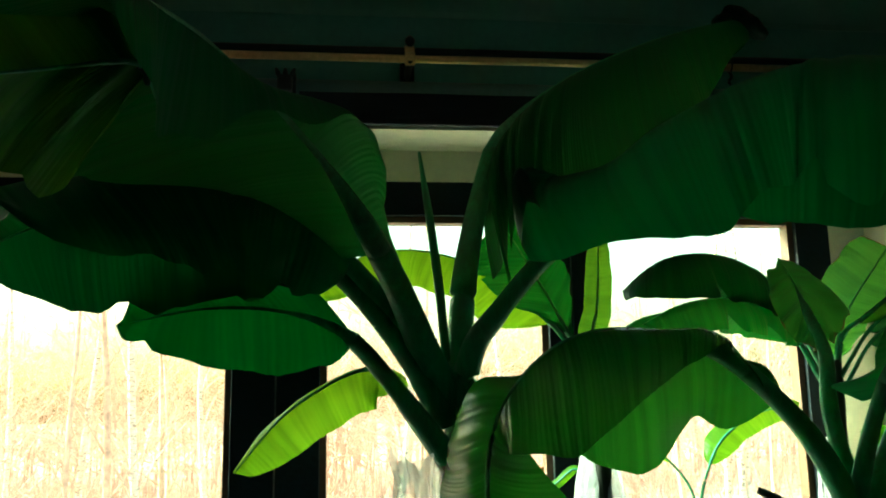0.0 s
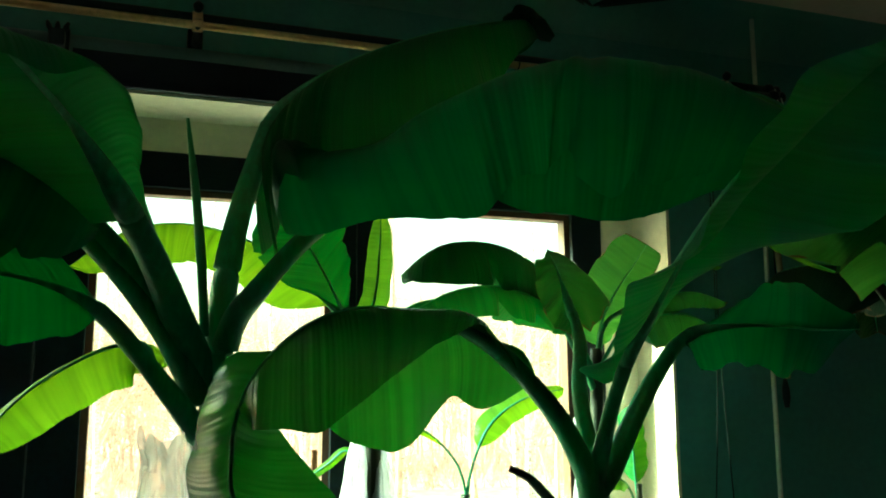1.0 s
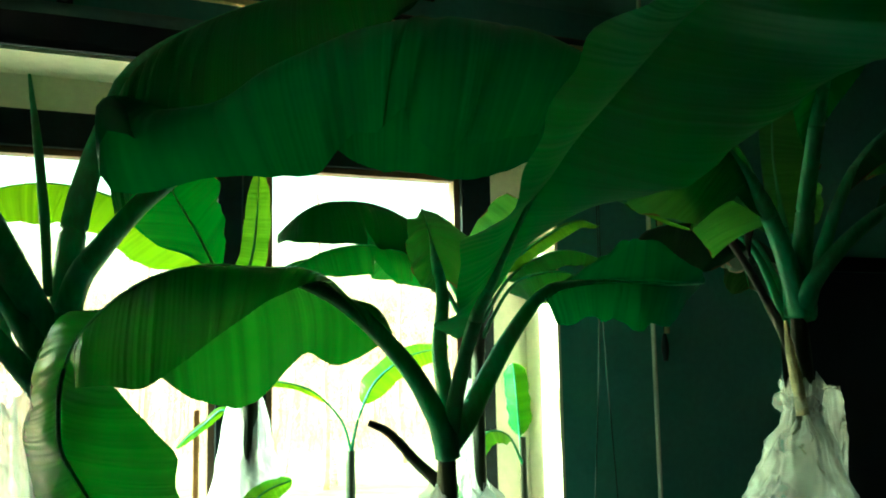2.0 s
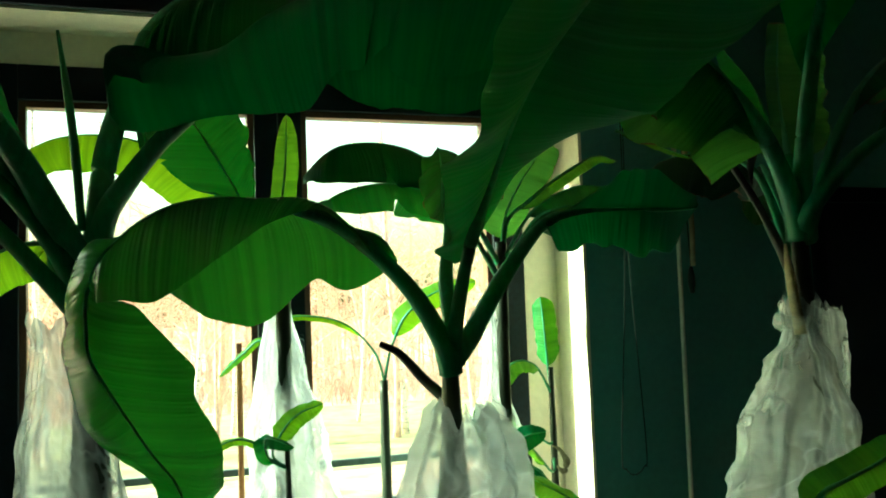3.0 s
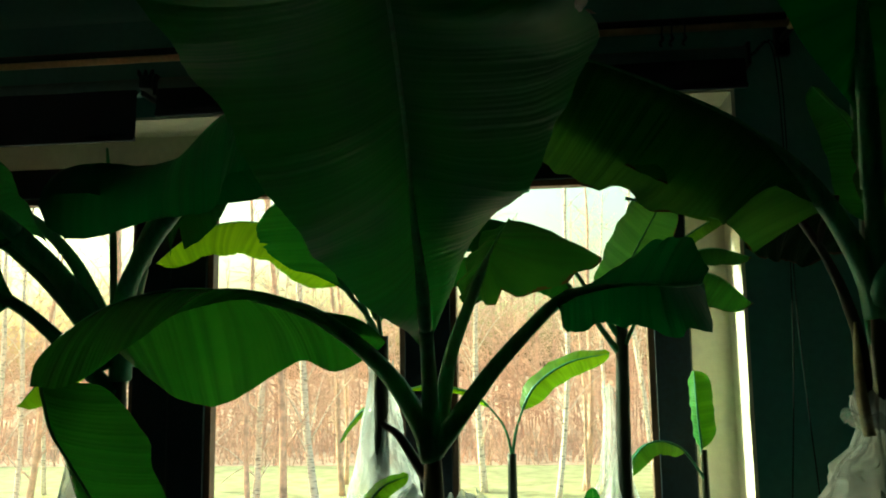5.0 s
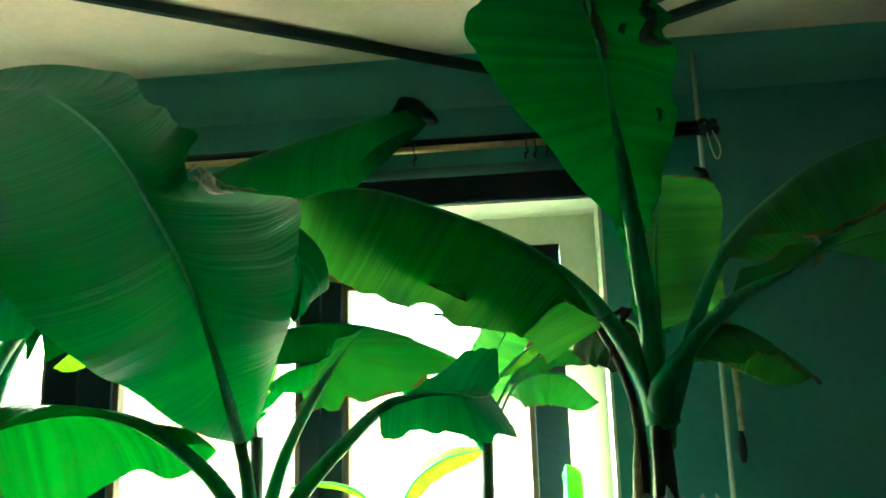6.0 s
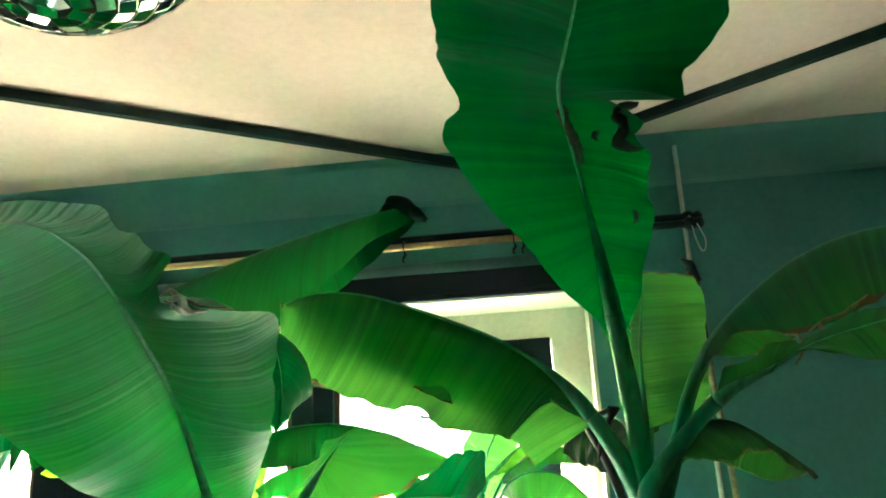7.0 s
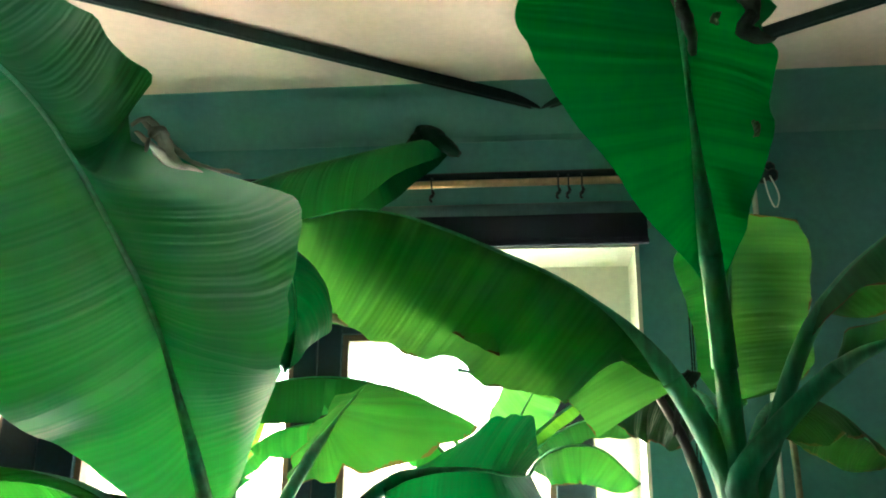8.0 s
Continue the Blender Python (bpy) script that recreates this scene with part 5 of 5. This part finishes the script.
leaf(I_, [(1.580, 1.220, 0.800), (1.585, 1.230, 0.950), (1.592, 1.270, 1.001), (1.666, 1.270, 1.031), (1.741, 1.270, 1.054), (1.818, 1.270, 1.085), (1.918, 1.270, 1.105)], 0.3, 0.05, 0.05, up=(0.1, -0.75, 0.6), fold=(22, 30), seed=39, stalk=0.007, material=LEAF_M, tip=0.45)
J_ = banana((1.28, 1.9, 0), "low banana plant with a leaf under the larger ones", [(1.28, 1.9, 0.2), (1.28, 1.9, 0.6), (1.28, 1.9, 0.8)], [0.025, 0.02, 0.015], group="young shoots")
leaf(J_, [(1.280, 1.900, 0.750), (1.452, 1.900, 0.825), (1.374, 1.900, 0.887), (1.298, 1.900, 0.933), (1.214, 1.900, 0.979)], 0.3, 0.05, 0.05, up=(0, -0.7, 0.7), fold=(30, 30), material=LEAF_M, seed=40, stalk=0.006)

# ---- plastic bags ----
bag((0.135, 1.6), [(1.41, 0.055), (1.375, 0.048), (1.3, 0.055), (1.15, 0.085), (0.9, 0.14), (0.5, 0.17), (0.29, 0.19)], "white plastic bag tied round a banana stem", seed=1, neck=1.37, folds=0.16, lean=(0.055, 0.0))
bag((0.92, 1.545), [(1.2, 0.062), (1.18, 0.088), (1.13, 0.11), (1.05, 0.118), (0.8, 0.135), (0.29, 0.18)], "crumpled white plastic bag slumped round a stem", FILM_B, seed=2, neck=1.14, folds=0.27, drape=(180, 0.15), pleats=11, lift=0.05)
wrap = bag((1.765, 1.49), [(1.395, 0.05), (1.365, 0.045), (1.335, 0.036), (1.31, 0.043), (1.26, 0.075), (1.1, 0.12), (0.8, 0.165), (0.29, 0.19)], "milky plastic bag knotted round a thick stem", seed=3, neck=1.335, lean=(-0.045, 0.0), folds=0.22, drape=(185, 0.4), pleats=19, lift=0.04)
collar = [(1.748 + 0.04 * math.cos(a), 1.485 + 0.045 * math.sin(a), 1.345 - 0.012 * math.cos(a) + 0.006 * math.sin(3 * a)) for a in (k * math.pi / 8 for k in range(17))]
part("twisted_knot", tube(collar, [0.01, 0.014, 0.011, 0.015, 0.012, 0.01], 12, 90, wobble=0.8), FILM, wrap, "twisted white knot of the bag")
puff((1.85, 1.53), [(1.385, 0.058), (1.35, 0.066), (1.28, 0.07), (1.15, 0.066), (1.0, 0.055)], wrap, FILM_C, 8)
bag((0.65, 2.305), [(1.49, 0.035), (1.44, 0.034), (1.25, 0.06), (1.05, 0.095), (0.7, 0.16), (0.29, 0.19)], "white plastic sleeve round a slim stem", seed=4, neck=1.44, folds=0.2, drape=(0, 0.25), pleats=11, lean=(0.03, 0.0))
bag((1.338, 2.385), [(1.40, 0.04), (1.34, 0.035), (1.15, 0.04), (1.0, 0.08), (0.7, 0.16), (0.29, 0.19)], "clear plastic sleeve round a slim stem", FILM_C, seed=5, neck=1.34, drape=(180, 0.6), pleats=11)

# ---- outside ----
GZ = -2.6
setting("ground", box((-300, 3.3, GZ - 0.3), (300, 500, GZ)), plain("leaf_litter", (0.66, 0.43, 0.33), 0.9, grain=1.2, vary=0.4, bump=0.5), "tan ground strewn with dry leaves", "ground")
setting("ground_meadow", box((-80, 22.5, GZ), (80, 38, GZ + 0.01)), plain("meadow", (0.4, 0.37, 0.19), 0.9, grain=1.5, vary=0.35, bump=0.4), "strip of green meadow before the wood", "meadow")
bal = thing("balcony", (0, 3.4, -0.1), "narrow balcony slab under the windows", "balcony", "", "structure")
# Unseen slab, kept dark so less sun bounces onto the ceiling by the wall.
part("slab", box((-3, 3.08, -0.25), (4, 3.75, -0.02), 0.01), plain("darkened_slab", (0.12, 0.1, 0.085), 0.85, grain=25, vary=0.3), bal, "", False)
rail = thing("balcony_railing", (0, 3.6, 0), "grey metal balcony railing with horizontal bars", "railing")
for z in (0.78, 0.6, 0.42, 0.24):
    part("bar", box((-3, 3.585, z - 0.03), (4, 3.615, z), 0.006), RAIL_M, rail, "", False)
for x in (-2.4, -0.9, 0.72, 2.2, 3.6):
    part("post", box((x - 0.02, 3.62, -0.02), (x + 0.02, 3.66, 0.8), 0.004), RAIL_M, rail, "", False)

BARK = Mat("birch_bark", (0.7, 0.66, 0.58), 0.8)
_n = BARK.noise(3.0, 4, BARK.coords("Object", (2, 2, 9)))
BARK.base(BARK.ramp(_n, [(0.36, (0.3, 0.22, 0.18)), (0.45, (0.76, 0.63, 0.55)), (0.7, (0.92, 0.8, 0.72))]))
BARK_M = BARK.m
TWIG_M = plain("twigs", (0.76, 0.49, 0.39), 0.85, grain=6, vary=0.3)


def birch(x, y, height, r, seed, dark=False):
    """A bare tree: a thin leaning trunk, rising limbs that fork twice, and hanging twigs."""
    rnd = random.Random(seed)
    t = thing("birch_tree", (x, y, GZ), "bare white-barked birch tree" if not dark else "bare brown tree with forked limbs", "tree", "birch trees")
    lean, bow = rnd.gauss(0, 0.045), rnd.gauss(0, 0.02)
    pts = [(x + lean * height * q + bow * height * math.sin(q * 3) + 0.07 * math.sin(q * 9 + seed), y + 0.06 * math.cos(q * 7 + seed), GZ - 0.05 + height * q) for q in (0, 0.15, 0.3, 0.45, 0.6, 0.8, 1)]
    part("trunk", tube(pts, [r * 1.4, r, r * 0.9, r * 0.8, r * 0.65, r * 0.4, r * 0.1], 8, 20, wobble=0.25), TWIG_M if dark else BARK_M, t)
    bm, fine = bmesh.new(), bmesh.new()
    for _ in range(26):
        q = rnd.uniform(0.12, 0.95)
        i = min(int(q * 6), 5)
        p = Vector(pts[i]).lerp(Vector(pts[i + 1]), q * 6 - i)
        an = rnd.uniform(0, 2 * math.pi)
        ln = height * rnd.uniform(0.08, 0.2) * (1.2 - q * 0.6)
        d = Vector((math.cos(an), math.sin(an), rnd.uniform(0.5, 1.8))).normalized()
        e = p + d * ln
        rr = r * 0.3 * (1.25 - q)
        tube([p, p.lerp(e, 0.5) + Vector((0, 0, 0.08 * ln)), e], [rr, rr * 0.6, rr * 0.15], 4, 5, bm=bm)
        for _ in range(6):
            s = p.lerp(e, rnd.uniform(0.25, 0.98))
            e2 = s + Vector((rnd.gauss(0, 1), rnd.gauss(0, 1), rnd.uniform(-0.5, 1))).normalized() * ln * rnd.uniform(0.25, 0.55)
            tube([s, s.lerp(e2, 0.5) + Vector((0, 0, 0.05)), e2], [rr * 0.45, rr * 0.3, rr * 0.12], 3, 3, bm=fine)
    part("limbs", bm, TWIG_M if dark else BARK_M, t)
    part("crown", fine, TWIG_M, t, "fine reddish brown twigs")
    return t


rnd = random.Random(11)
for i in range(46):
    y = rnd.uniform(22, 33)
    x = rnd.uniform(-0.75, 0.62) * y + 1.0
    birch(x, y, rnd.uniform(9, 15), rnd.uniform(0.055, 0.1), 100 + i, rnd.random() < 0.25)
# far thicket: thin bare stems without number
bm = bmesh.new()
for i in range(820):
    y = rnd.uniform(44, 74)
    x = rnd.uniform(-0.85, 0.75) * y
    hgt = rnd.uniform(4, 12)
    ln = rnd.uniform(-1.0, 1.0)
    tube([(x, y, GZ - 0.1), (x + ln, y, GZ + hgt)], [rnd.uniform(0.025, 0.07), 0.012], 3, 1, bm=bm, caps=False)
    for _ in range(16):
        q = rnd.uniform(0.1, 0.95)
        p = Vector((x + ln * q, y, GZ + hgt * q))
        d = Vector((rnd.gauss(0, 1), rnd.gauss(0, 0.4), rnd.uniform(0.1, 1.2))).normalized()
        e = p + d * rnd.uniform(0.8, 2.6)
        tube([p, e], [0.024, 0.007], 3, 1, bm=bm, caps=False)
        for _ in range(3):
            k = p.lerp(e, rnd.uniform(0.3, 0.9))
            d2 = (d + Vector((rnd.gauss(0, 0.8), rnd.gauss(0, 0.4), rnd.gauss(0, 0.6)))).normalized()
            tube([k, k + d2 * rnd.uniform(0.4, 1.2)], [0.014, 0.005], 3, 1, bm=bm, caps=False)
tagged(part("far_thicket", bm, TWIG_M, None, "", False), "far wood of bare reddish brown stems", "trees", "", "stuff")
bm = bmesh.new()
for i in range(4200):
    y = rnd.uniform(38, 50)
    x = rnd.uniform(-0.85, 0.75) * y
    p = Vector((x, y, GZ))
    d = Vector((rnd.gauss(0, 0.35), rnd.gauss(0, 0.3), 1)).normalized()
    tube([p, p + d * rnd.uniform(0.4, 1.8)], [0.03, 0.008], 3, 1, bm=bm, caps=False)
tagged(part("undergrowth", bm, TWIG_M, None, "", False), "low bare brown undergrowth along the meadow", "shrubs", "", "stuff")
